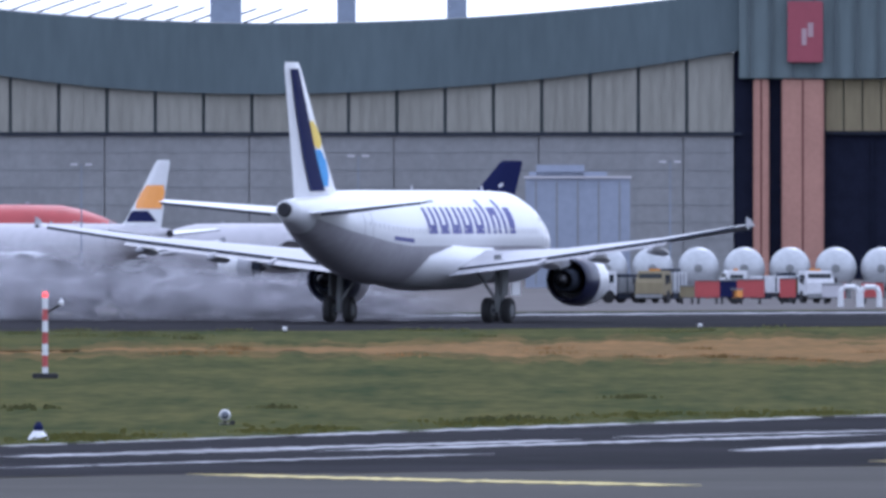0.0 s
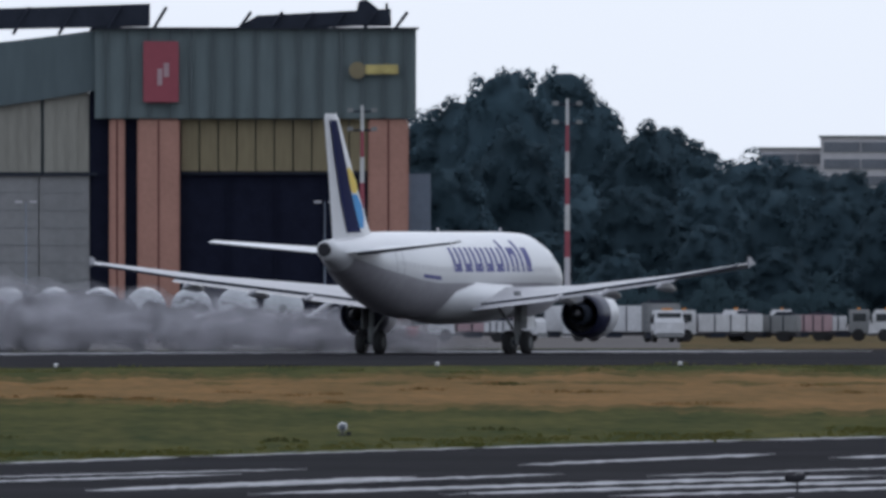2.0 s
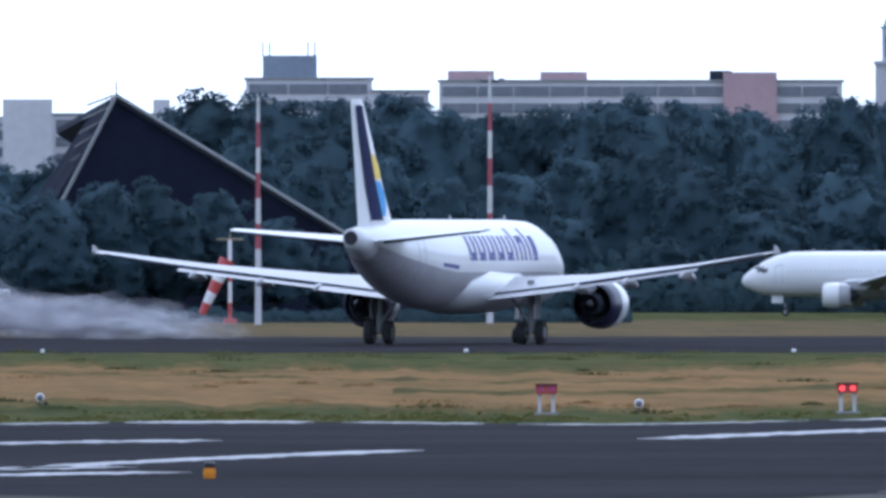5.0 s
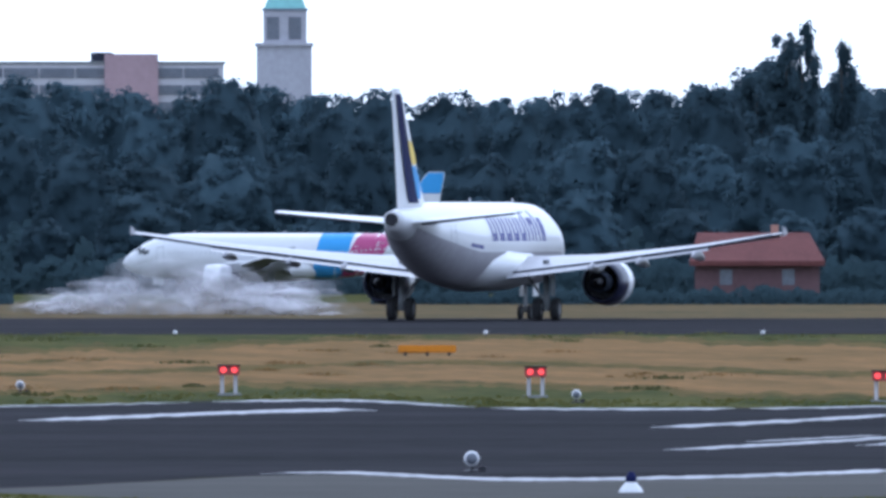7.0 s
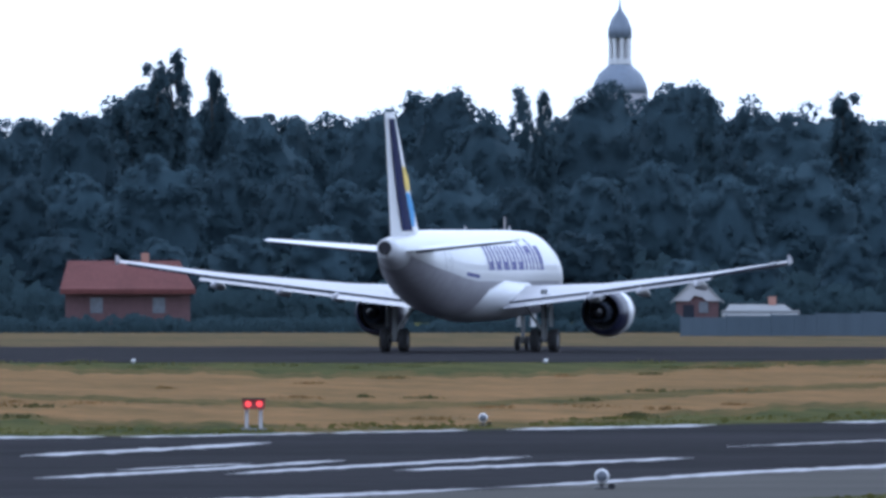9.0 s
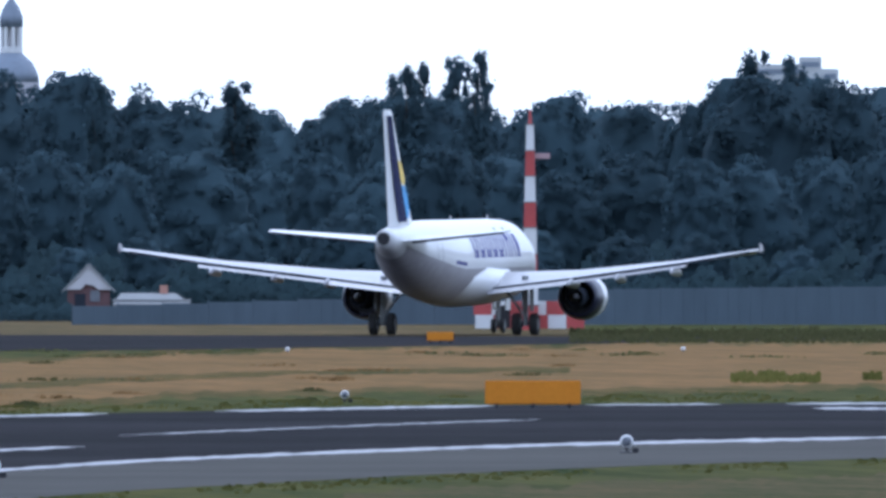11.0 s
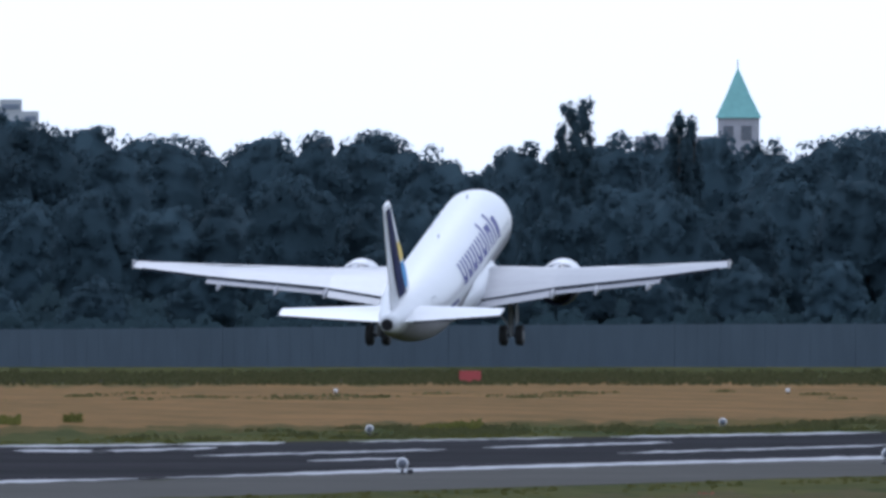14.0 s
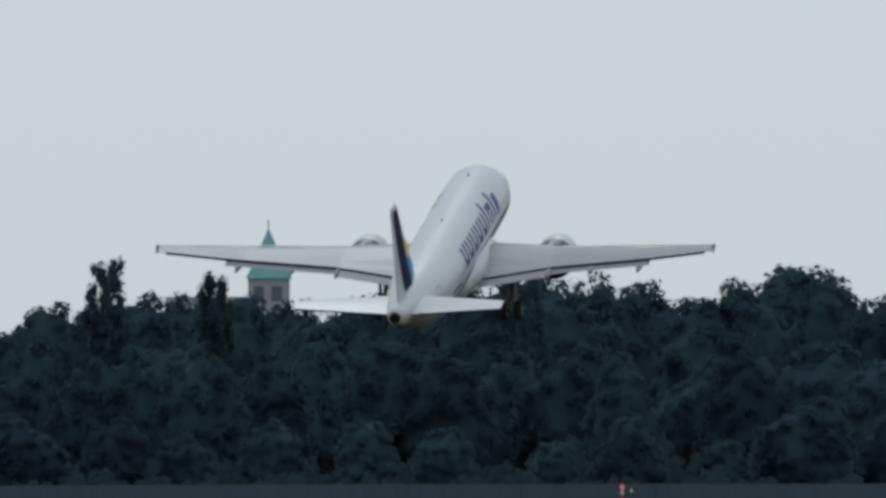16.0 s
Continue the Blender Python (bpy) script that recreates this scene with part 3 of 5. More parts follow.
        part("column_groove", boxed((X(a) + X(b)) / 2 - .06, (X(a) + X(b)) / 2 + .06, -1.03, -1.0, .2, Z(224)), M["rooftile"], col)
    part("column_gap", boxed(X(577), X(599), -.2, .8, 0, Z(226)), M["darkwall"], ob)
    for k in range(10):
        a = 676 + k * 33.1
        part("ochre_panel", boxed(X(a) + .05, X(a + 33.1) - .05, -.3 - .06 * (k % 2), .8, Z(134), Z(226)), M["ochre"], ob)
    part("open_gateway", boxed(X(674), X(1007), .3, .9, 0, Z(134)), M["darkwall"], ob, "near-black panel standing for the shaded hangar gateway")
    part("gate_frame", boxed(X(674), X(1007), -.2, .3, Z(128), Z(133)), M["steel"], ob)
    # mullions share the infill colour, to sink into the gateway's painted shade
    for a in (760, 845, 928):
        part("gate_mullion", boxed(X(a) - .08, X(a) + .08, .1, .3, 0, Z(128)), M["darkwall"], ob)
    # signs on the cladding
    s = part("red_banner", boxed(X(609), X(672), -1.9, -1.6, Z(255), Z(363), bevel=.05), M["banner"], ob, "red banner with pale marks")
    part("banner_mark", boxed(X(634), X(643), -1.94, -1.9, Z(285), Z(315)), M["pink"], s)
    part("banner_mark", boxed(X(645), X(655), -1.94, -1.9, Z(300), Z(325)), M["pink"], s)
    s = part("logo_disc", loft(bmesh.new(), [[(X(988) + p[0], p[1], Z(312) + p[2]) for p in r] for r in spin([(-1.75, .62), (-1.6, .62)], n=20)]), M["ochre"], ob)
    part("logo_bar", boxed(X(1002), X(1060), -1.8, -1.6, Z(305), Z(322), bevel=.05), M["yline"], ob, "dull yellow sign bar")
    # rooftop girders
    for a, b, e0, e1 in ((217, 622, 384, 425), (772, 1049, 386, 416)):
        g = part("roof_girder", loft(bmesh.new(), [[(X(a), 2, Z(e0)), (X(b), 2, Z(e0 + 8)), (X(b), 9, Z(e0 + 8)), (X(a), 9, Z(e0))],
                 [(X(a + 40), 2, Z(e1 - 6)), (X(b), 2, Z(e1 + 6)), (X(b), 9, Z(e1 + 6)), (X(a + 40), 9, Z(e1 - 6))]]), M["steel"], ob, "dark rooftop girder")
        for k in range(6):
            x = X(a) + (X(b) - X(a)) * k / 5
            part("strut", tube(bmesh.new(), (x, 1.8, Z(376)), (x + 1.2, 1.8, Z(e1)), .12, n=6), M["steel"], g)
    part("girder_head", prism(bmesh.new(), [(X(985), Z(392)), (X(1050), Z(392)), (X(1050), Z(404)), (X(1004), Z(440)), (X(994), Z(436))], 2.5, 8), M["steel"], ob, "dark raised girder end")
    part("roof_mast", tube(bmesh.new(), (X(1042), 3, Z(400)), (X(1042), 3, Z(432)), .12, n=6), M["steel"], ob)
    for a, b, e in ((-414, -359, 420), (-189, -156, 420), (6, 41, 420)):
        part("roof_pylon", boxed(X(a), X(b), 4, 6, Z(310), Z(e)), M["slate"], ob, "blue-grey roof pylon")
    for k in range(16):
        a = -1000 + k * 46
        part("roof_bar", tube(bmesh.new(), (X(a), 6, Z(sag2(a)) + .1), (X(a + 70), 6, Z(sag2(a)) + 1.1), .07, n=6), M["steel"], ob)
    # annex behind the corner
    part("annex", boxed(X(1080), X(1122), 6, 20, 0, Z(130)), M["slate"], ob, "grey annex block")
    return ob


hangar()


def pale_block(name, u0, u1, top, d, steps, label):
    uc = (u0 + u1) / 2
    X, Z = facade(uc, d)
    ob = thing(name, facing(uc, d), label, "building")
    w = part("wall", boxed(X(u0), X(u1), 0, 12, 0, Z(top)), M["bluegrey"], ob)
    for a, b, e in steps:
        part("roof_block", boxed(X(a), X(b), 1, 9, Z(top), Z(e)), M["bluegrey"], ob)
    for k in range(5):
        x = X(u0) + (X(u1) - X(u0)) * (k + .5) / 5
        part("seam", boxed(x - .05, x + .05, -.03, .1, .2, Z(top) - .2), M["plaster"], w)
    part("roof_edge", boxed(X(u0) - .1, X(u1) + .1, -.15, 12.1, Z(top), Z(top) + .15), M["conc"], ob)
    return ob


pale_block("apron_building", 146, 331, 50, 1330, ((152, 290, 62), (165, 250, 74)), "pale blue-grey flat-roofed apron building")


# ---- trees ----
def spread(n, g):
    """Two axes across each normal, so that a leaf a, b faces along it."""
    n = n / np.linalg.norm(n, axis=1)[:, None]
    a = np.cross(g.normal(size=n.shape), n)
    a /= np.linalg.norm(a, axis=1)[:, None]
    return a, np.cross(a, n)


def rounded(me, normals, each=4):
    """Leaves shaded as the round mass that they belong to."""
    nn = normals / np.linalg.norm(normals, axis=1)[:, None]
    for p in me.polygons:
        p.use_smooth = True
    me.normals_split_custom_set_from_vertices(np.repeat(nn, each, axis=0).tolist())


def leaf_cards(c, soft, size, g):
    """Corners of one small three-cornered leaf spray at every centre."""
    a, b = spread(soft + g.normal(size=soft.shape) * .42, g)
    s = (size * g.uniform(.5, 1.5, len(c)))[:, None]
    return np.stack([c - a * s - b * s * .6, c + b * s + a * s * g.uniform(-.6, .6, (len(c), 1)), c + a * s * g.uniform(.5, 1.1, (len(c), 1)) - b * s * .5], 1).reshape(-1, 3)


def crown_mesh(name, material, seed):
    """A crown of many overlapping leaf clumps round a dark inner mass, ragged at its outline."""
    g = np.random.default_rng(seed)
    lean = Vector((g.uniform(-.4, .4), g.uniform(-.4, .4), 0))

    def hull(p, k):
        n = 1 + .26 * noise.noise(p * 1.3 + Vector((seed * 7.1, 0, 0))) + .16 * noise.noise(p * 2.9 + Vector((0, seed * 3.3, 0)))
        w = 2.75 * (1.12 if p.z < 0 else 1)
        return Vector((p.x * w, p.y * w, p.z * (4.9 if p.z > 0 else 4.3))) * n * k + lean * (p.z + 1) + Vector((0, 0, 4.9))
    # clump centres spread evenly over the hull
    m = 110
    k = np.arange(m) + .5
    cz, ang = 1 - 2 * k / m, k * 2.39996 + g.uniform(0, 6)
    out = np.stack([np.sqrt(1 - cz * cz) * np.cos(ang), np.sqrt(1 - cz * cz) * np.sin(ang), cz], 1) + g.normal(size=(m, 3)) * .12
    out /= np.linalg.norm(out, axis=1)[:, None]
    mids = np.array([hull(Vector(p), g.uniform(.80, .93)) for p in out])
    rad = g.uniform(.36, .78, m)
    n = 8000
    pick = g.choice(m, n, p=rad ** 2 / (rad ** 2).sum())
    d = g.normal(size=(n, 3)) + out[pick] * .7
    d /= np.linalg.norm(d, axis=1)[:, None]
    c = mids[pick] + d * (rad[pick] * (.62 + .5 * g.uniform(0, 1, n) ** 1.5))[:, None] * np.array((1, 1, .9))
    soft = d * .35 + out[pick] * .45 + g.normal(size=(n, 3)) * .1 + np.array((0, 0, 1.7))
    v = leaf_cards(c, d + np.array((0, 0, .25)), .115, g)
    verts, faces, norms = v.tolist(), np.arange(len(v)).reshape(-1, 3).tolist(), np.repeat(soft, 3, axis=0).tolist()
    bm = bmesh.new()
    bmesh.ops.create_icosphere(bm, subdivisions=3, radius=1)
    bm.verts.ensure_lookup_table()
    o = len(verts)
    for p in bm.verts:
        verts.append(tuple(hull(p.co, .87 + .09 * noise.noise(p.co * 5 + Vector((0, 0, seed * 5.7))))))
        norms.append((p.co.x * .6, p.co.y * .6, p.co.z + 1.7))
    faces += [[o + q.index for q in f.verts] for f in bm.faces]
    bm.free()
    reach = np.percentile(c[:, 2], 99.7)
    verts = [(x, y, z * 10 / reach) for x, y, z in verts]
    me = bpy.data.meshes.new(name)
    me.from_pydata(verts, [], faces)
    me.materials.append(material)
    rounded(me, np.array(norms), 1)
    return me


def open_crown_mesh(name, lumps, leaves, size, material, seed):
    """An airy crown of loose leaf clumps, with gaps between them."""
    g = np.random.default_rng(seed)
    L = np.array(lumps)
    w = L[:, 3] ** 2 * L[:, 4]
    L = L[g.choice(len(L), leaves, p=w / w.sum())]
    dirs = g.normal(size=(leaves, 3))
    dirs /= np.linalg.norm(dirs, axis=1)[:, None]
    c = L[:, :3] + dirs * (g.uniform(.02, .95, leaves)[:, None] ** .5) * np.stack([L[:, 3], L[:, 3], L[:, 4]], 1)
    soft = dirs + np.array((0, 0, 1.0))
    v = leaf_cards(c, dirs + np.array((0, 0, .5)), size, g)
    verts, faces, norms = v.tolist(), np.arange(len(v)).reshape(-1, 3).tolist(), np.repeat(soft, 3, axis=0).tolist()
    bm = bmesh.new()
    bmesh.ops.create_icosphere(bm, subdivisions=1, radius=1)
    bm.verts.ensure_lookup_table()
    for x, y, z, rx, rz in lumps:
        o = len(verts)
        for p in bm.verts:
            k = .5 + .35 * noise.noise(p.co * 2 + Vector((x * 9, y * 9, z)))
            verts.append((x + p.co.x * rx * k, y + p.co.y * rx * k, z + p.co.z * rz * k))
            norms.append((p.co.x, p.co.y, p.co.z + 1.0))
        faces += [[o + q.index for q in f.verts] for f in bm.faces]
    bm.free()
    me = bpy.data.meshes.new(name)
    me.from_pydata(verts, [], faces)
    me.materials.append(material)
    rounded(me, np.array(norms), 1)
    return me


def tree_kind(name, seed, tall, label):
    """One tree 10 m high, to be copied to its height."""
    rng = random.Random(seed)
    ob = thing(name, pose(0, 0, -60), label, "tree", "trees of the wood")
    if tall:
        lumps = [(rng.uniform(-.25, .25), 0, .8 + k * .8, .45 + .3 * math.sin(k * .3), .8) for k in range(9)]
        for k in range(40):
            z = 4.0 + 5.4 * k / 39
            w = .72 * math.sqrt(max(.03, 1 - ((z - 6.6) / 3.3) ** 2))
            lumps.append((rng.uniform(-w, w), rng.uniform(-w, w), z, rng.uniform(.26, .46), rng.uniform(.35, .7)))
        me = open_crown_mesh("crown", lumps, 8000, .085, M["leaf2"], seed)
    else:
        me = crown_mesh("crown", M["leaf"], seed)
    cr = new("crown", me)
    cr.parent = ob
    bm = tube(bmesh.new(), (0, 0, 0), (0, 0, 4), .22, .14, 7)
    tube(bm, (0, 0, 4), (.2, .1, 8.6), .14, .04, 6)
    for k in range(5):
        a = k * 1.3 + seed
        tube(bm, (0, 0, 2.2 + k), ((.6 if tall else 1.4) * math.cos(a), (.6 if tall else 1.4) * math.sin(a), 4 + k), .07, .02, 5)
    part("trunk", bm, M["bark"], ob)
    return ob


BROAD = [tree_kind("tree", 11 + k, False, "dark green broadleaf tree, tinted haze-blue, with an uneven dense crown") for k in range(8)]
POPLAR = [tree_kind("poplar", 41 + k, True, "tall slender dark poplar above the wood") for k in range(3)]


def plant(kind, u, d, top, wide=1.0, turn=0.0):
    h = hz(top, d) / 10
    p = at(u, d)
    copy_thing(kind, pose(p.x, p.y, 0, 0, 0, turn) @ Matrix.Diagonal((h * wide, h * wide, h, 1)))


SKY_A = curve_of([(600, 180), (1086, 225), (1186, 255), (1266, 305), (1356, 290), (1400, 242), (1456, 220), (1516, 210), (1576, 172), (1736, 150), (1976, 115), (2106, 125), (2300, 185),
                  (2394, 249), (2524, 229), (2594, 219), (2650, 246), (2784, 209), (2964, 214), (3100, 228), (3204, 239), (3300, 220), (3394, 196), (3504, 239), (3614, 201), (3704, 216)])
SKY_B = curve_of([(3704, 216), (3820, 212), (3900, 207), (4040, 206), (4185, 227), (4250, 214), (4340, 234), (4440, 260), (4500, 272), (4560, 268), (4625, 226), (4754, 222), (4854, 229), (4974, 269), (5084, 229),
                  (5199, 199), (5274, 269), (5364, 274), (5464, 272), (5554, 254), (5644, 209), (5712, 268), (5757, 213), (5887, 228), (6060, 236), (6217, 210), (6311, 240), (6407, 222), (6491, 209)])
SKY_C = curve_of([(6491, 209), (6601, 275), (6721, 269), (6821, 262), (6921, 219), (6966, 246), (7071, 209), (7151, 239), (7261, 249), (7321, 221), (7361, 244), (7441, 244), (7521, 210), (7684, 240),
                  (7824, 245), (7944, 242), (8104, 230), (8214, 247), (8284, 252), (8417, 280), (8487, 270), (8627, 273), (8697, 240), (8837, 248), (8937, 288), (9105, 248), (9900, 240)])


def skyline(u):
    return 3 + (SKY_A(u) if u < 3704 else SKY_B(u) if u < 6491 else SKY_C(u))


rng = random.Random(5)
u = 1000.0
while u < 9500:
    plant(rng.choice(BROAD), u, rng.uniform(1640, 1720), skyline(u) + rng.uniform(-4, 8), rng.uniform(.75, 1.25), rng.uniform(0, 360))
    u += rng.uniform(52, 82)
u = 1040.0
while u < 9500:
    plant(rng.choice(BROAD), u, rng.uniform(1500, 1560), skyline(u) * rng.uniform(.45, .72), rng.uniform(.9, 1.25), rng.uniform(0, 360))
    u += rng.uniform(95, 130)
u = 1130.0
while u < 9500:
    plant(rng.choice(BROAD), u, rng.uniform(1410, 1450), skyline(u) * rng.uniform(-.12, .25), rng.uniform(1.2, 1.6), rng.uniform(0, 360))
    u += rng.uniform(130, 190)
for k, (u, e, w) in enumerate([(4485, 332, 1.0), (4520, 352, .9), (4595, 318, .8), (4440, 262, 1.1), (5139, 286, .8), (5174, 278, .8), (5464, 282, .8), (5990, 290, .9), (6040, 310, .9), (6095, 322, 1), (6137, 330, .8), (6015, 305, .7),
                               (6633, 333, 1.0), (6696, 320, .9), (6600, 285, .7), (7708, 316, .8), (7738, 321, .8), (7908, 296, .9), (7930, 290, .7), (8444, 316, .9), (8480, 295, .8), (5714, 276, 1.3)]):
    plant(POPLAR[k % 3], u, 1630 + 8 * (k % 5), e + 7, w * .85, 77 * k)


def understory():
    """The closed mass of leaves behind and between the crowns."""
    g = np.random.default_rng(3)
    n = 30000
    us = g.uniform(1060, 9600, n)
    ds = g.uniform(1740, 1800, n)
    tops = np.array([hz(skyline(x), 1720) - 2.6 for x in us])
    zs = g.uniform(0, 1, n) * tops
    c = np.stack([ds * np.sin(us / SPREAD), ds * np.cos(us / SPREAD), zs], 1)
    soft = g.normal(size=(n, 3)) * .35 + np.array((-.1, -.8, .6))
    a, b = spread(soft, g)
    s = g.uniform(.8, 1.5, n)[:, None]
    v = np.stack([c - a * s, c + b * s * .7, c + a * s, c - b * s * .7], 1).reshape(-1, 3)
    me = bpy.data.meshes.new("far_woods")
    me.from_pydata(v.tolist(), [], np.arange(len(v)).reshape(-1, 4).tolist())
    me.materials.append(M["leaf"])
    rounded(me, soft)
    tagged(new("far_woods", me), "dense dark green wood, tinted haze-blue, behind the airfield", "woods", kind="stuff")


understory()


def hedge(name, u0, u1, d0, d1, high, n, size, material, label):
    g = np.random.default_rng(len(name) + int(u0))
    us, ds = g.uniform(u0, u1, n), g.uniform(d0, d1, n)
    zs = g.uniform(0, 1, n) ** 1.3 * high * np.array([.55 + .45 * noise.noise((x * .012, d0, 0)) + .3 * noise.noise((x * .05, d0, 3)) for x in us]).clip(.12, 1.4)
    c = np.stack([ds * np.sin(us / SPREAD), ds * np.cos(us / SPREAD), zs], 1)
    soft = g.normal(size=(n, 3)) * .35 + np.array((-.1, -.8, -.35))
    a, b = spread(soft, g)
    s = g.uniform(.6, 1.4, n)[:, None] * size
    v = np.stack([c - a * s, c + b * s * .7, c + a * s, c - b * s * .7], 1).reshape(-1, 3)
    me = bpy.data.meshes.new(name)
    me.from_pydata(v.tolist(), [], np.arange(len(v)).reshape(-1, 4).tolist())
    me.materials.append(material)
    rounded(me, soft)
    return tagged(new(name, me), label, "bushes", kind="stuff")


# undergrowth uses the leaf copy with shade put into its colour
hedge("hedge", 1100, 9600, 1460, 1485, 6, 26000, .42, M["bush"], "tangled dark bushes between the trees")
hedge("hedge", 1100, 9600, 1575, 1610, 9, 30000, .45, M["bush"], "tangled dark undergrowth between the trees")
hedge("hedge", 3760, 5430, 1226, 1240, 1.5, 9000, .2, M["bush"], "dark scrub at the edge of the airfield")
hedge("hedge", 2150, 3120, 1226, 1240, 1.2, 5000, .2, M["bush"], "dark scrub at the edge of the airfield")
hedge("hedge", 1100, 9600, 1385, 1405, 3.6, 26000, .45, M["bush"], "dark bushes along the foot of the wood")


# ---- markings on the near runway ----
def streak(u0, u1, o0, o1, wide, material="line", name="runway_marking", label="worn white runway marking stripe", base=FAR_EDGE, z=0.02):
    def mid_v(u):
        w = (u - u0) / (u1 - u0)
        return base(u) + o0 + (o1 - o0) * w + 1.3 * noise.noise((u * .035, o0, 9))

    def half(u):
        w = (u - u0) / (u1 - u0)
        return max(.3, wide * .5 * min(1, 8 * w, 8 * (1 - w)) * (1 + .5 * noise.noise((u * .02, o0, 1)) + .5 * noise.noise((u * .09, o0, 5))))
    strip(name, lambda u: mid_v(u) - half(u), lambda u: mid_v(u) + half(u), M[material], label, "marking", z, u0, u1, max(12, (u1 - u0) / 120), kind="")


for a, b, o0, o1, w in ((-784, -204, 20, 26, 6), (-654, 256, 20, 27, 5), (-224, 784, 30, 35, 5), (506, 1100, 55, 50, 9), (-784, 100, 40, 46, 3), (1273, 1733, 34, 27, 6), (693, 1353, 57, 52, 5),
                        (793, 1933, 71, 70, 8), (1133, 2253, 82, 80, 8), (1433, 2350, 94, 90, 7), (1823, 2400, 36, 34, 6), (1500, 2000, 60, 56, 3), (300, 900, 24, 30, 3),
                        (2000, 2764, 82, 49, 9), (3132, 3770, 27, 17, 9), (4250, 4700, 34, 16, 8), (4274, 4834, 74, 50, 7), (4614, 5154, 70, 50, 7), (4914, 5444, 70, 58, 7), (4420, 4660, 60, 52, 3),
                        (5500, 6250, 40, 26, 3), (6730, 6910, 9, 12, 6), (6850, 7100, 12, 8, 5), (7050, 7500, 22, 18, 4), (7560, 7900, 16, 12, 5), (7250, 7420, 34, 32, 4), (7800, 8300, 30, 24, 4)):
    streak(a, b, o0, o1, w * .62)
worn = random.Random(31)
a = -784.0
while a < 9400:
    b = a + worn.uniform(120, 520)
    streak(a, b, 1, 1, worn.uniform(1.6, 3.6), name="runway_edge_line", label="thin white edge line of the near runway", z=0.018)
    a = b + worn.uniform(-20, 60 if b < 3700 else 190)
for a, b in ((3560, 5100), (5050, 7000), (6950, 9600)):
    streak(a, b, -2, -2, 5.5, name="runway_edge_line", label="thin white edge line of the near runway", base=NEAR_LINE, z=0.018)
streak(-454, 466, 0, 32, 4, "yline", "taxi_line", "faded yellow taxi guide line", NEAR_LINE)
streak(753, 1283, -8, 4, 4, "yline", "taxi_line", "faded yellow taxi guide line", NEAR_LINE)
streak(-400, 1900, -6, -6, 2, "line", "far_runway_line", "thin white line on the far runway", TAKEOFF)

# low tufts along the edges of the grass
for k, (f, m_, n, hi) in enumerate(((mid(.97), "weed", 3000, .05), (lambda u: NEAR_GRASS(u) + 4, "weed", 3000, .045))):
    g = np.random.default_rng(70 + k)
    us = g.uniform(-900, 9400, n)
    dens = np.array([noise.noise((x * .006, k * 5.0, 0)) for x in us])
    us = us[dens > -.12]
    n = len(us)
    ds = np.array([gd(f(x) + abs(g.normal()) * 6 * (-1 if k == 0 else 1)) for x in us])
    s = g.uniform(.4, 1.5, n)[:, None] * hi
    c = np.stack([ds * np.sin(us / SPREAD), ds * np.cos(us / SPREAD), s[:, 0] * .6], 1)
    soft = g.normal(size=(n, 3)) * .3 + np.array((0, -.7, .7))
    a, b = spread(soft, g)
    a *= np.array((2.2, 1, 1))
    v = np.stack([c - a * s, c + b * s, c + a * s, c - b * s], 1).reshape(-1, 3)
    me = bpy.data.meshes.new("grass_tufts")
    me.from_pydata(v.tolist(), [], np.arange(len(v)).reshape(-1, 4).tolist())
    me.materials.append(M[m_])
    rounded(me, g.normal(size=(n, 3)) * .12 + np.array((0, -.1, 1)))
    tagged(new("grass_tufts", me), "dry straw tufts" if m_ == "straw" else "uneven green grass tufts", "grass", kind="stuff")


def tussocks(name, label, n, u0, u1, band, wide, high, blades, material, seed):
    """Low ragged clumps of taller grass, strewn over a band of the field."""
    g = np.random.default_rng(seed)
    mids, sizes = [], []
    for k in range(n):
        u = g.uniform(u0, u1)
        d, w = gd(band(u, g.uniform(0, 1))), wide * g.uniform(.4, 1.6)
        for j in range(blades):
            x, y = g.normal() * w * .45, g.normal() * w * 1.5
            h = high * g.uniform(.3, 1.1) * math.exp(-(x / w) ** 2)
            mids.append(at(u + x * SPREAD / d, d + y, h * .5))
            sizes.append(h)
    c, h = np.array(mids), np.array(sizes)[:, None]
    lean = g.normal(size=c.shape) * .35
    across = np.stack([np.ones(len(c)), g.normal(size=len(c)) * .3, np.zeros(len(c))], 1) * h * g.uniform(.5, 1.3, (len(c), 1))
    up = (np.array((0, 0, 1)) + lean * np.array((1, 1, .1))) * h * .5
    foot = c.copy()
    foot[:, 2] = 0.012
    v = np.stack([foot - across * .5, foot + across * .5, c + up], 1).reshape(-1, 3)
    me = bpy.data.meshes.new(name)
    me.from_pydata(v.tolist(), [], np.arange(len(v)).reshape(-1, 3).tolist())
    me.materials.append(material)
    rounded(me, g.normal(size=c.shape) * .12 + np.array((0, -.1, 1)), 3)
    return tagged(new(name, me), label, "grass", kind="stuff")


between = lambda lo, hi: (lambda u, w: lo(u) + (hi(u) - lo(u)) * w)
tussocks("grass_tussocks", "dark green tussocks dotted through the dry grass", 36, -900, 6300, between(lambda u: TAKEOFF(u) + 24, lambda u: FAR_EDGE(u) - 6), 1.0, .15, 60, M["tussock"], 81)
tussocks("grass_tussocks", "straw-coloured tufts of dry grass", 80, -900, 6300, between(STRAW_TOP, lambda u: STRAW_LOW(u) + 6), 1.4, .13, 50, M["straw"], 82)
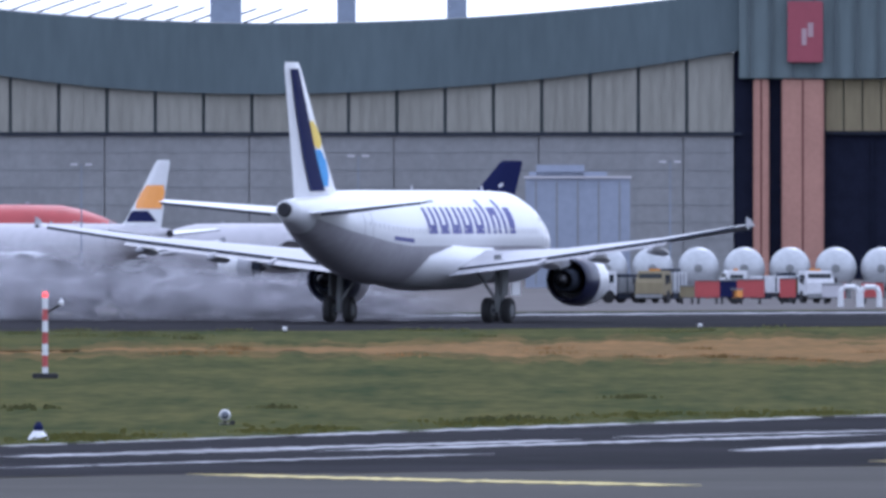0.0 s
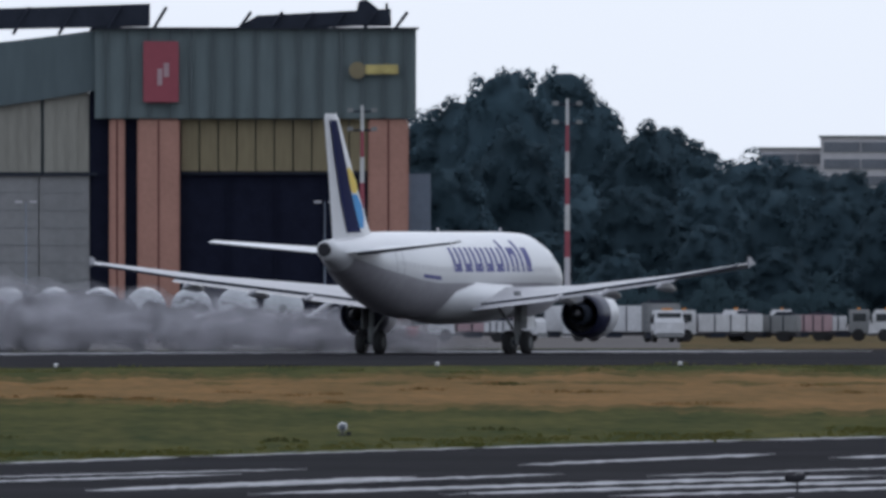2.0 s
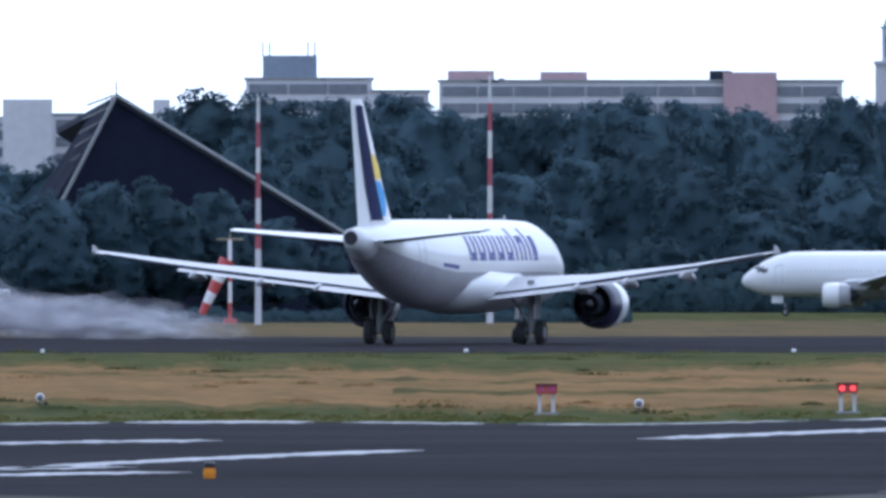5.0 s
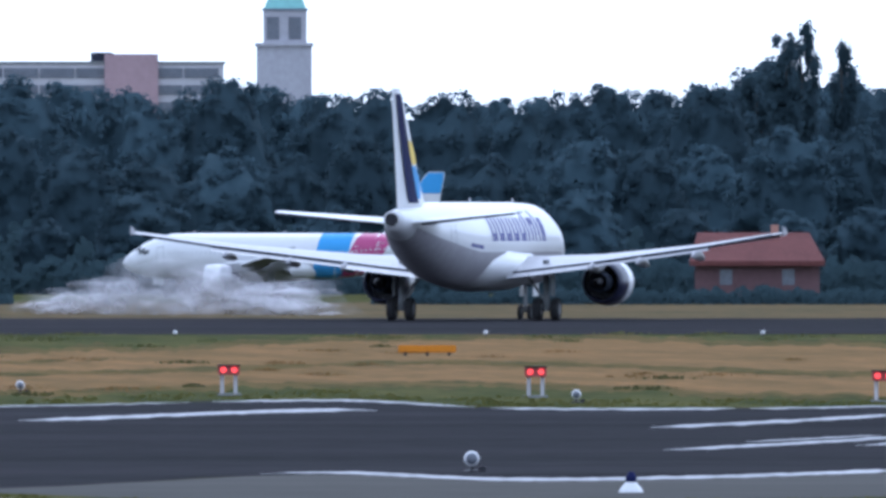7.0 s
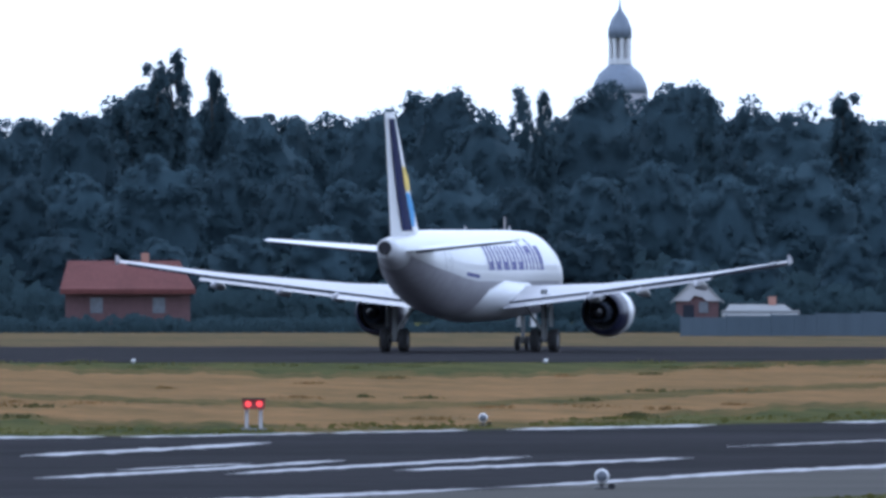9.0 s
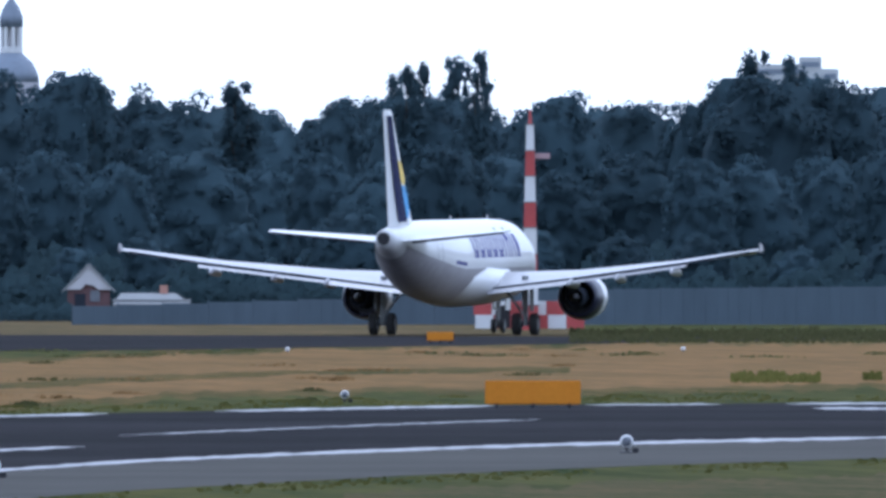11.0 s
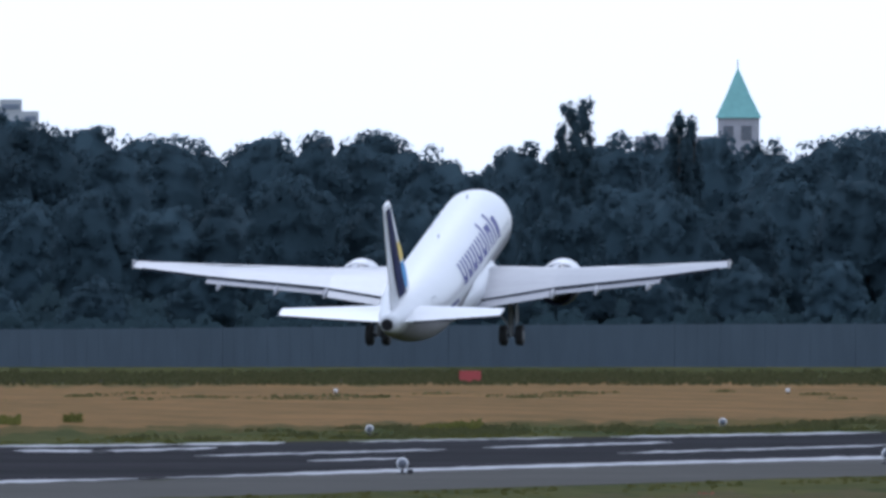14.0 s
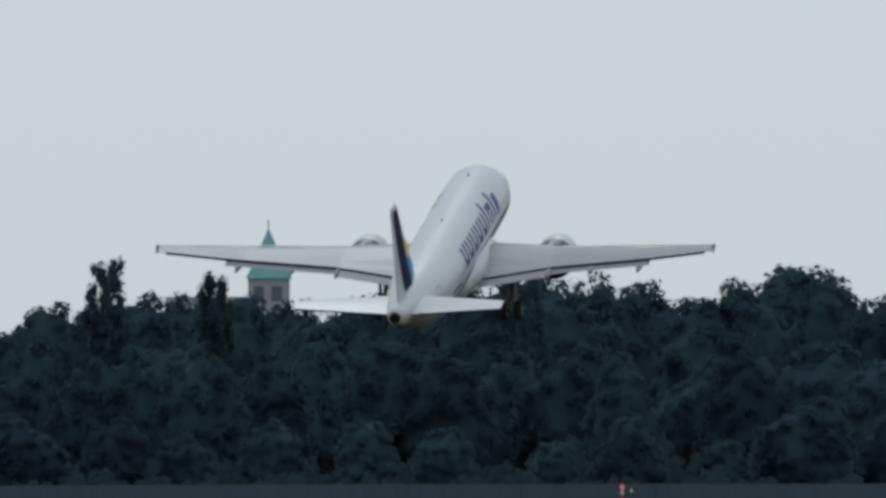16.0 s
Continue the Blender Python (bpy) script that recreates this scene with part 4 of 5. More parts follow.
tussocks("verge_grass", "ragged green grass along the runway edge", 170, -900, 9400, between(lambda u: FAR_EDGE(u) - 16, lambda u: FAR_EDGE(u) - 2), 1.5, .1, 60, M["weed"], 83)
tussocks("verge_grass", "ragged green grass beyond the far runway edge line", 120, -900, 9400, between(lambda u: TAKEOFF(u) + 17, lambda u: TAKEOFF(u) + 32), 1.8, .16, 50, M["tussock"], 84)
tussocks("poppies", "scattered red poppies in the grass beside the runway", 26, 6900, 9300, between(lambda u: NEAR_GRASS(u) + 22, lambda u: NEAR_GRASS(u) + 70), .5, .09, 14, M["red"], 86)


# ---- airfield lights and signs ----
def edge_light():
    ob = thing("runway_light", pose(0, 0, -60), "round white elevated runway edge light on a dark stub", "light", "runway edge lights")
    part("base_plate", loft(bmesh.new(), spin([(0, .2), (.04, .2), (.06, .1)], "Z", 12)), M["dark"], ob)
    part("stem", tube(bmesh.new(), (0, 0, .04), (0, 0, .2), .04), M["dark"], ob)
    h = part("housing", loft(bmesh.new(), [[(p[0], p[1], p[2] + .33) for p in r] for r in spin([(-.1, .1), (-.08, .18), (.0, .19), (.1, .15), (.14, .06)], n=16)]), M["white"], ob, "white round lamp housing", True)
    part("lens", loft(bmesh.new(), [[(p[0], p[1], p[2] + .33) for p in r] for r in spin([(-.13, .05), (-.115, .135), (-.09, .14)], n=14)]), M["winband"], h, "dark round lens", True)
    part("cable_box", boxed(.16, .34, -.08, .08, .0, .14, bevel=.02), M["dark"], ob)
    return ob


EL = edge_light()
for u, v in ((-386, 386), (962, 334), (2076, 301), (3136, 312), (4120, 329), (5069, 320), (5901, 298), (7360, 283), (7985, 270), (8700, 258)):
    copy_thing(EL, facing(u, gd(v)) @ Matrix.Diagonal((.72, .72, .72, 1)))
for u, v in ((3935, 452), (5279, 432), (6400, 388), (7418, 350), (8276, 332)):
    copy_thing(EL, facing(u, gd(v)) @ Matrix.Diagonal((.85, .85, .85, 1)))


def far_light():
    ob = thing("far_runway_light", pose(0, 0, -60), "small white light at the far runway edge", "light", "far runway lights")
    part("stem", tube(bmesh.new(), (0, 0, 0), (0, 0, .2), .05), M["dark"], ob)
    part("cap", loft(bmesh.new(), spin([(.15, .14), (.32, .17), (.4, .06)], "Z", 12)), M["white"], ob)
    return ob


FL = far_light()
for u in (-280, 455, 1130, 1560, 2080, 2830, 3410, 3960, 4450, 5180, 5800, 6500, 7300, 8100):
    copy_thing(FL, facing(u, gd(TAKEOFF(u) + 21)) @ Matrix.Diagonal((.62, .62, .62, 1)))


def approach_unit(u, v, lit):
    ob = thing("slope_indicator", facing(u, gd(v)), "low twin-lamp slope indicator box showing red on pale legs", "signal light", "slope indicator row")
    for s in (-1, 1):
        part("leg", boxed(s * .2 - .05, s * .2 + .05, -.1, .1, 0, .62), M["conc"], ob)
    part("footing", boxed(-.36, .36, -.3, .3, 0, .06), M["plaster"], ob)
    h = part("housing", boxed(-.32, .32, -.3, .5, .61, .9, bevel=.03), M["red"], ob, "red lamp housing")
    part("hood", boxed(-.34, .34, -.42, -.3, .88, .92), M["dark"], h)
    for s in (-1, 1):
        part("lamp_lens", loft(bmesh.new(), [[(s * .16 + p[0], p[1], .76 + p[2]) for p in r] for r in spin([(-.33, .08), (-.3, .085)], n=14)]), M["redlamp" if lit else "magenta"], h, "glowing red lens" if lit else "dim red lens")
    return ob


for u, v, lit in ((2972, 318, False), (3505, 316, True), (4048, 320, True), (4663, 328, True)):
    approach_unit(u, v, lit)


def guidance_sign(u, v, wide, high, label):
    d = gd(v)
    ob = thing("guidance_sign", facing(u, d), label, "sign")
    part("panel", boxed(-wide / 2, wide / 2, -.1, .1, .12, high, bevel=.03), M["signback"], ob)
    for k in range(3):
        x = wide * (k - 1) * .38
        part("foot", boxed(x - .05, x + .05, -.15, .15, 0, .14), M["dark"], ob)
        part("panel_joint", boxed(x - .01, x + .01, -.112, -.1, .16, high - .04), M["signback"], ob)
    return ob


guidance_sign(6234, 309, 2.9, .84, "blank amber back of a taxiway sign in the grass")
guidance_sign(3856, 246, 2.2, .4, "low amber taxiway sign in dry grass")
guidance_sign(6070, 194, 1.3, .55, "small amber sign beyond the far runway")
guidance_sign(5250, 511, 1.6, .35, "low amber sign at the shoulder")


def striped_marker(u, v):
    ob = thing("striped_marker", facing(u, gd(v)), "slim red and white striped marker pole with a small lamp", "marker")
    h = 2.5
    for k in range(7):
        part("band", tube(bmesh.new(), (0, 0, h * k / 7), (0, 0, h * (k + 1) / 7), .095, .085, 10), M["red" if k % 2 else "white"], ob)
    part("footing", boxed(-.4, .4, -.3, .3, 0, .16, bevel=.03), M["dark"], ob)
    part("side_arm", tube(bmesh.new(), (0, 0, 2.0), (.5, 0, 2.3), .04), M["dark"], ob)
    part("arm_lamp", loft(bmesh.new(), [[(p[0] + .5, p[1], p[2]) for p in r] for r in spin([(2.25, .06), (2.35, .09), (2.45, .03)], "Z", 10)]), M["white"], ob)
    part("lamp", loft(bmesh.new(), spin([(2.5, .07), (2.56, .09), (2.64, .07), (2.68, .02)], "Z", 12)), M["redlamp"], ob, "small red lamp")


striped_marker(-704, 304)
striped_marker(8638, 172)
hedge("rough_verge", 6300, 9600, 985, 1100, .4, 15000, .12, M["verge"], "rough dull green growth before the perimeter fence")
tussocks("verge_grass", "taller green grass beside the near runway", 70, 6900, 9000, between(lambda u: FAR_EDGE(u) - 22, lambda u: FAR_EDGE(u) - 4), 1.6, .17, 70, M["tussock"], 87)
hedge("weed_patch", 6586, 6741, 722, 745, .5, 700, .1, M["weed"], "patch of tall yellowish green weeds in dry grass")
hedge("weed_patch", 6820, 6850, 735, 745, .45, 160, .1, M["weed"], "small tall weed clump in dry grass")
hedge("weed_patch", 7450, 7560, 700, 712, .3, 300, .09, M["weed"], "small tall weed clump in dry grass")
ob = thing("red_cabinet", facing(7538, 1010), "small red equipment cabinet beyond the runway", "cabinet")
part("body", boxed(-.55, .55, 0, .6, .05, .6, bevel=.03), M["red"], ob)
part("plinth", boxed(-.6, .6, -.05, .65, 0, .05), M["plaster"], ob)
for u, v, c in ((-716, 412, "navy"), (1756, 482, "red"), (4217, 488, "navy")):
    ob = thing("ground_marker", facing(u, gd(v)), "small conical airfield marker with a white skirt", "marker")
    part("skirt", loft(bmesh.new(), spin([(0, .24), (.08, .2), (.2, .1)] if c != "red" else [(0, .1), (.06, .17), (.18, .19), (.28, .12)], "Z", 14)), M["white" if c != "red" else "red"], ob)
    part("cap", loft(bmesh.new(), spin([(.2, .1), (.3, .11), (.4, .05)], "Z", 12)), M[c if c != "red" else "white"], ob)
for u, v in ((2097, 535), (2430, 530), (1390, 540)):
    ob = thing("marker_post", facing(u, gd(v)), "short white marker post with a dark band in grass", "post")
    part("post", boxed(-.07, .07, -.05, .05, 0, .62, bevel=.02), M["white"], ob)
    part("band", boxed(-.075, .075, -.055, .055, .38, .46), M["dark"], ob)


# ---- masts ----
def light_mast(u, d, top, arms, label):
    ob = thing("light_mast", facing(u, d), label, "mast", "airfield masts")
    h = hz(top, d)
    n = 9
    for k in range(n):
        m_ = "conc" if k < 3 or not arms else ("banner" if k % 2 else "roofsheet")
        part("section", tube(bmesh.new(), (0, 0, h * k / n), (0, 0, h * (k + 1) / n), (.2 - .012 * k) * (1 if arms else .5), (.19 - .012 * k) * (1 if arms else .5), 8), M[m_], ob)
    for k in range(arms):
        z = h - .35 - k * 1.1
        a = part("crossarm", tube(bmesh.new(), (-.75, 0, z), (.75, 0, z), .06, n=6), M["steel"], ob)
        for s in (-1, 1):
            part("lamp_head", boxed(s * .7 - .18, s * .7 + .18, -.15, .15, z - .05, z + .2, bevel=.03), M["plaster"], a)
    return ob


light_mast(997, 1190, 250, 2, "tall red and white banded light mast by the hangar")
light_mast(1360, 1200, 262, 2, "tall red and white banded light mast before the trees")
light_mast(2462, 1200, 244, 1, "tall red and white banded light mast before the wood")
light_mast(2872, 1220, 282, 1, "tall red and white banded light mast before the wood")
light_mast(5107, 1250, 50, 0, "slim pale mast before the wood")
for u, e in ((931, 80), (402, 80), (-640, 75), (-150, 90)):
    ob = thing("apron_lamp", facing(u, 1180), "slender apron lamp with two pale heads", "street lamp", "apron lamps")
    h = hz(e, 1180)
    part("pole", tube(bmesh.new(), (0, 0, 0), (0, 0, h), .05, .03, 8), M["slate"], ob)
    for s in (-1, 1):
        part("lamp_head", boxed(s * .42 - .22, s * .42 + .22, -.15, .15, h - .08, h + .05, bevel=.03), M["conc"], ob)


def glide_mast(u, v):
    d = gd(v)
    ob = thing("antenna_mast", facing(u, d), "red and white banded antenna mast with a chequered cabin", "mast")
    h = hz(194, d)
    n = 8
    for k in range(n):
        w = .48 - .035 * k
        m_ = M["red" if k % 2 == 0 else "white"]
        sec = part("section", prism(bmesh.new(), [(-w, h * k / n), (w, h * k / n), (w - .03, h * (k + 1) / n), (-w + .03, h * (k + 1) / n)], -w, w), m_, ob)
        part("collar", boxed(-w - .04, w + .04, -w - .04, w + .04, h * (k + 1) / n - .06, h * (k + 1) / n), M["plaster"], sec)
    part("tip", tube(bmesh.new(), (0, 0, h), (0, 0, h + .8), .12, .05), M["red"], ob)
    part("dipole", boxed(.2, 1.1, -.1, .1, h - 1.9, h - 1.6), M["pink"], ob)
    for r in range(2):
        for k in range(6):
            x = -3.0 + k * 1.0 - (0.1 if r else 0)
            part("cabin_panel", boxed(x, x + .98, .5, 2.5, .1 + r * .75, .84 + r * .75), M["red" if (k + r) % 2 else "white"], ob)
    part("cabin_door", boxed(-1.9, -1.1, .42, .5, .15, 1.35), M["dark"], ob)
    return ob


glide_mast(6229, 171)


def windsock(u, d):
    ob = thing("windsock", facing(u, d), "limp red and white windsock on a banded pole", "windsock")
    h = hz(-8, d)
    for k in range(4):
        part("pole_band", tube(bmesh.new(), (0, 0, h * k / 4), (0, 0, h * (k + 1) / 4), .12, .11, 8), M["red" if k % 2 == 0 else "white"], ob)
    part("head_frame", tube(tube(bmesh.new(), (-.8, 0, h), (.8, 0, h), .06), (0, 0, h), (0, 0, h + .35), .05), M["ochre"], ob)
    p0 = Vector((-.15, 0, h - 1.2))
    dirn = Vector((-.42, 0, -.9)).normalized()
    for k in range(5):
        a, b = p0 + dirn * (k * .72), p0 + dirn * ((k + 1) * .72)
        part("sock_band", tube(bmesh.new(), a, b, .46 - .05 * k, .41 - .05 * k, 14), M["red" if k % 2 == 0 else "white"], ob)
    part("plinth", boxed(-.4, .4, -.4, .4, 0, .3), M["red"], ob)


windsock(2412, 1215)


# ---- dark pitched hall ----
def noise_hall():
    d, uc = 1330, 2211
    X, Z = facade(uc, d)
    ob = thing("pitched_hall", facing(uc, d), "tall dark triangular open hall with pale roof edges", "hall")
    top = Z(247)
    L, R = X(1962), X(2745)
    back = 30
    # the gable is closed; its near-black colour stands for shade inside
    part("gable", prism(bmesh.new(), [(X(1985), 0), (0, top), (R, Z(-75)), (R, 0)], .0, .5), M["darkwall"], ob, "near-black gable face standing for the shaded inside")
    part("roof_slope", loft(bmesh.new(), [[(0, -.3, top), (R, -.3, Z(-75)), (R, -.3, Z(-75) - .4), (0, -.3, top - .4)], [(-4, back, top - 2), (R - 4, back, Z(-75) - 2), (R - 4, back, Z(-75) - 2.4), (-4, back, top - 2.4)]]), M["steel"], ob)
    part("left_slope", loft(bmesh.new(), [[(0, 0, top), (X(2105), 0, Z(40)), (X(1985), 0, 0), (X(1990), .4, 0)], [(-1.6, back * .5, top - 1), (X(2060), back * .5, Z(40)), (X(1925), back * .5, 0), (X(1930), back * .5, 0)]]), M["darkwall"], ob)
    part("right_edge_trim", tube(bmesh.new(), (0, -.5, top), (R, -.5, Z(-75)), .13, n=6), M["plaster"], ob, "pale roof edge")
    part("left_edge_trim", tube(bmesh.new(), (0, -.5, top), (X(2110), -.5, Z(50)), .13, n=6), M["plaster"], ob, "pale roof edge")
    for k in range(6):
        w = k / 6
        part("lattice_bar", tube(bmesh.new(), (-.2 - w * 2.2, .5, top - w * 5), (-1.9 - w * 1.6, 6, top - .6 - w * 5.5), .07, n=5), M["plaster"], ob)
    part("tip_mast", tube(bmesh.new(), (0, 0, top), (0, 0, top + .9), .05), M["steel"], ob)


noise_hall()
for k, (u, e) in enumerate(((2110, 75), (2205, 92), (2300, 100), (2395, 75), (2490, 30), (2585, -20))):
    plant(BROAD[k], u, 1303 + 3 * k, e, 1.15, 77 * k)
plant(BROAD[3], 2010, 1310, 60, 1.2, 140)
plant(BROAD[0], 1930, 1320, 85, 1.1, 240)


# ---- far buildings ----
def office(name, u0, u1, e_top, floors, d, label, blocks=(), tower=None):
    uc = (u0 + u1) / 2
    X, Z = facade(uc, d)
    ob = thing(name, facing(uc, d), label, "building")
    w = part("wall", boxed(X(u0), X(u1), 0, 14, 0, Z(e_top)), M["conc"], ob)
    step = 30
    for f in range(floors):
        z1 = Z(e_top - 8 - f * step)
        n = max(2, int((u1 - u0) / 60))
        for k in range(n):
            a = u0 + 6 + (u1 - u0 - 12) * k / n
            b = u0 + 6 + (u1 - u0 - 12) * (k + 1) / n - 3
            part("window_band", boxed(X(a), X(b), -.12, .2, z1 - 1.1, z1), M["winband"], w)
    part("parapet", boxed(X(u0) - .2, X(u1) + .2, -.2, 14.2, Z(e_top), Z(e_top) + .25), M["plaster"], ob)
    for a, b, e, m_ in blocks:
        part("roof_house", boxed(X(a), X(b), 1.5, 9, Z(e_top), Z(e)), M[m_], ob)
    if tower:
        a, b, e, m_ = tower
        part("stair_tower", boxed(X(a), X(b), -.8, 6, 0, Z(e)), M[m_], ob)
    return ob


office("office_block", 1700, 1835, 172, 1, 2300, "long grey low office wing")
office("office_block", 1808, 2020, 193, 4, 2290, "white office block with dark window bands", ((1934, 2010, 210, "conc"),), (2010, 2098, 240, "conc"))
office("office_block", 2098, 2470, 212, 3, 2300, "white office block with dark window bands", ((2276, 2306, 240, "conc"),))
ob = office("office_block", 2440, 2664, 275, 3, 2310, "pale office block with rooftop plant room and aerials", ((2470, 2566, 318, "slate"),))
for u in (2470, 2482, 2550, 2562):
    X, Z = facade(2552, 2310)
    part("aerial", tube(bmesh.new(), (X(u), 4, Z(318)), (X(u), 4, Z(342)), .12, n=6), M["conc"], ob)
office("office_block", 2664, 2764, 253, 2, 2310, "low grey office wing above the trees")
office("office_block", 2782, 3496, 271, 3, 2300, "long cream office block with rosy stair tower and dark window bands",
       ((2797, 2879, 291, "pink"), (2961, 3044, 289, "pink"), (3261, 3300, 291, "steel")), (3285, 3380, 288, "pink"))


def square_tower():
    d, uc = 2550, 3603
    X, Z = facade(uc, d)
    ob = thing("square_tower", facing(uc, d), "pale stone tower with a green copper cap", "tower")
    w = part("shaft", boxed(X(3554), X(3652), 0, 7, 0, Z(302)), M["stone"], ob)
    part("cornice", boxed(X(3551), X(3655), -.3, 7.3, Z(302), Z(308)), M["stone"], ob)
    b = part("belfry", boxed(X(3566), X(3643), .7, 6.3, Z(308), Z(366)), M["stone"], ob)
    for a in (3572, 3611):
        part("opening", boxed(X(a), X(a + 22), .6, .9, Z(314), Z(354)), M["winband"], b)
    part("rim", boxed(X(3563), X(3646), .5, 6.5, Z(366), Z(369)), M["slate"], ob)
    part("cap", loft(bmesh.new(), [[(X(3567), .7, Z(369)), (X(3642), .7, Z(369)), (X(3642), 6.3, Z(369)), (X(3567), 6.3, Z(369))], [(X(3580), 2, Z(402)), (X(3629), 2, Z(402)), (X(3629), 5, Z(402)), (X(3580), 5, Z(402))]]), M["copper"], ob, "green copper cap")


square_tower()


def dome_church():
    d, uc = 2550, 5311
    X, Z = facade(uc, d)
    k = d / SPREAD
    ob = thing("domed_church", facing(uc, d), "church dome with white lantern and slate roof", "church")
    part("drum", loft(bmesh.new(), spin([(0, 50 * k), (Z(268), 50 * k)], "Z", 24)), M["stone"], ob)
    part("dome", loft(bmesh.new(), spin([(Z(268), 50 * k), (Z(285), 47 * k), (Z(303), 38 * k), (Z(315), 25 * k), (Z(320), 20 * k)], "Z", 24)), M["slate"], ob, "slate-blue dome", True)
    part("lantern_base", loft(bmesh.new(), spin([(Z(320), 21 * k), (Z(330), 21 * k)], "Z", 16)), M["white"], ob)
    for i in range(8):
        a = i * math.pi / 4 + .2
        part("lantern_column", tube(bmesh.new(), (17 * k * math.cos(a), 17 * k * math.sin(a), Z(330)), (17 * k * math.cos(a), 17 * k * math.sin(a), Z(366)), 3.5 * k, n=8), M["white"], ob)
    part("lantern_core", loft(bmesh.new(), spin([(Z(330), 9 * k), (Z(366), 9 * k)], "Z", 10)), M["conc"], ob)
    part("lantern_roof", loft(bmesh.new(), spin([(Z(366), 21 * k), (Z(384), 21 * k), (Z(388), 19 * k), (Z(400), 15 * k), (Z(410), 8 * k), (Z(418), 3 * k), (Z(438), .6 * k)], "Z", 16)), M["slate"], ob, smooth=True)


dome_church()


def spire_church():
    d, uc = 2400, 8012
    X, Z = facade(uc, d)
    ob = thing("spired_church", facing(uc, d), "grey church tower with a green copper pyramid spire", "church")
    w = part("tower", boxed(X(7976), X(8050), -.1, 5, 0, Z(280)), M["stone"], ob)
    for a in (7986, 8018):
        part("opening", boxed(X(a), X(a + 18), -.2, .1, Z(240), Z(266)), M["winband"], w)
    part("spire", loft(bmesh.new(), [[(X(7972), -.4, Z(280)), (X(8054), -.4, Z(280)), (X(8054), 5.4, Z(280)), (X(7972), 5.4, Z(280))],
                                     [(X(7990), .9, Z(318)), (X(8035), .9, Z(318)), (X(8035), 4, Z(318)), (X(7990), 4, Z(318))], [(X(8011), 2.4, Z(368)), (X(8013), 2.4, Z(368)), (X(8013), 2.6, Z(368)), (X(8011), 2.6, Z(368))]]), M["copper"], ob, "green copper spire")
    part("cross", tube(bmesh.new(), (0, 2.5, Z(368)), (0, 2.5, Z(384)), .06), M["steel"], ob)
    part("nave", boxed(X(7830), X(7976), 3, 9, 0, Z(248)), M["stone"], ob)


spire_church()


def far_block():
    d, uc = 3200, 6672
    X, Z = facade(uc, d)
    ob = thing("stepped_block", facing(uc, d), "pale bluish stepped tower block far behind the wood", "building")
    for a, b, e in ((6569, 6610, 274), (6610, 6720, 300), (6705, 6745, 313), (6745, 6775, 292)):
        w = part("wing", boxed(X(a), X(b), 0, 12, 0, Z(e)), M["tank"], ob)
        for k in range(3):
            part("window_row", boxed(X(a) + .4, X(b) - .4, -.1, .1, Z(e) - 1.6 - k * 2.6, Z(e) - .8 - k * 2.6), M["slate"], w)


far_block()


# ---- houses, fence ----
def house(u, d, wide, high, eave, roof_m, wall_m, label, w0=0.0, w1=1.0):
    ob = thing("house", facing(u, d), label, "house")
    a, b = -wide / 2, wide / 2
    w = part("wall", boxed(a + wide * w0, a + wide * w1, 0, 7, 0, eave), M[wall_m], ob)
    part("roof", loft(bmesh.new(), [[(a, -.8, eave - .6), (b, -.8, eave - .6), (b, -.8, eave - .3), (a, -.8, eave - .3)], [(a + .5, 3.5, high - .3), (b - 1.0, 3.5, high - .3), (b - 1.0, 3.5, high), (a + .5, 3.5, high)],
                                    [(a, 8, eave - .6), (b, 8, eave - .6), (b, 8, eave - .3), (a, 8, eave - .3)]]), M[roof_m], ob)
    for k in range(2):
        x = a + wide * (w0 + (w1 - w0) * (k + .5) / 2)
        part("window", boxed(x - .4, x + .4, -.04, .1, eave * .35, eave * .7), M["winband"], w)
    part("chimney", boxed(wide * .1, wide * .1 + .5, 3.2, 3.8, high - .6, high + .5), M["terra"], ob)


house(4440, 1290, 8.6, 4.3, 2.8, "rooftile", "rosewall", "small rosy house with red tiled roof at the wood", .04, .96)
ob = thing("house", facing(5448, 1290), "little rosy house with a pale gabled roof", "house")
w = part("wall", prism(bmesh.new(), [(-1.35, 0), (1.35, 0), (1.35, 1.8), (0, 3.1), (-1.35, 1.8)], .3, 6), M["rosewall"], ob)
part("window", boxed(.1, .7, .22, .34, 1.0, 1.7), M["winband"], w)
part("door", boxed(-.9, -.2, .22, .34, 0, 1.5), M["steel"], w)
part("gable_board", prism(bmesh.new(), [(-1.6, 1.75), (-.5, 1.75), (-.2, 2.1), (.3, 2.0), (.6, 1.75), (1.6, 1.75), (.1, 3.35), (-.1, 3.35)], .1, .3), M["conc"], ob, "pale boarded gable")
for q in (-1, 1):
    part("roof_slope", loft(bmesh.new(), [[(0, y, 3.4), (q * 1.7, y, 1.68), (q * 1.7, y, 1.55), (0, y, 3.25)] for y in (0, 6.3)]), M["plaster"], ob)
house(5560, 1300, 5.0, 1.5, 1.1, "plaster", "plaster", "low grey shed beside the fence")
ob = thing("perimeter_fence", pose(0, 0, 0), "long grey-green perimeter screen fence", "fence")
tall_at = curve_of([(5400, 1.1), (5900, 1.6), (6250, 2.05), (7000, 2.3), (7700, 2.5), (9700, 2.6)])
u = 5420.0
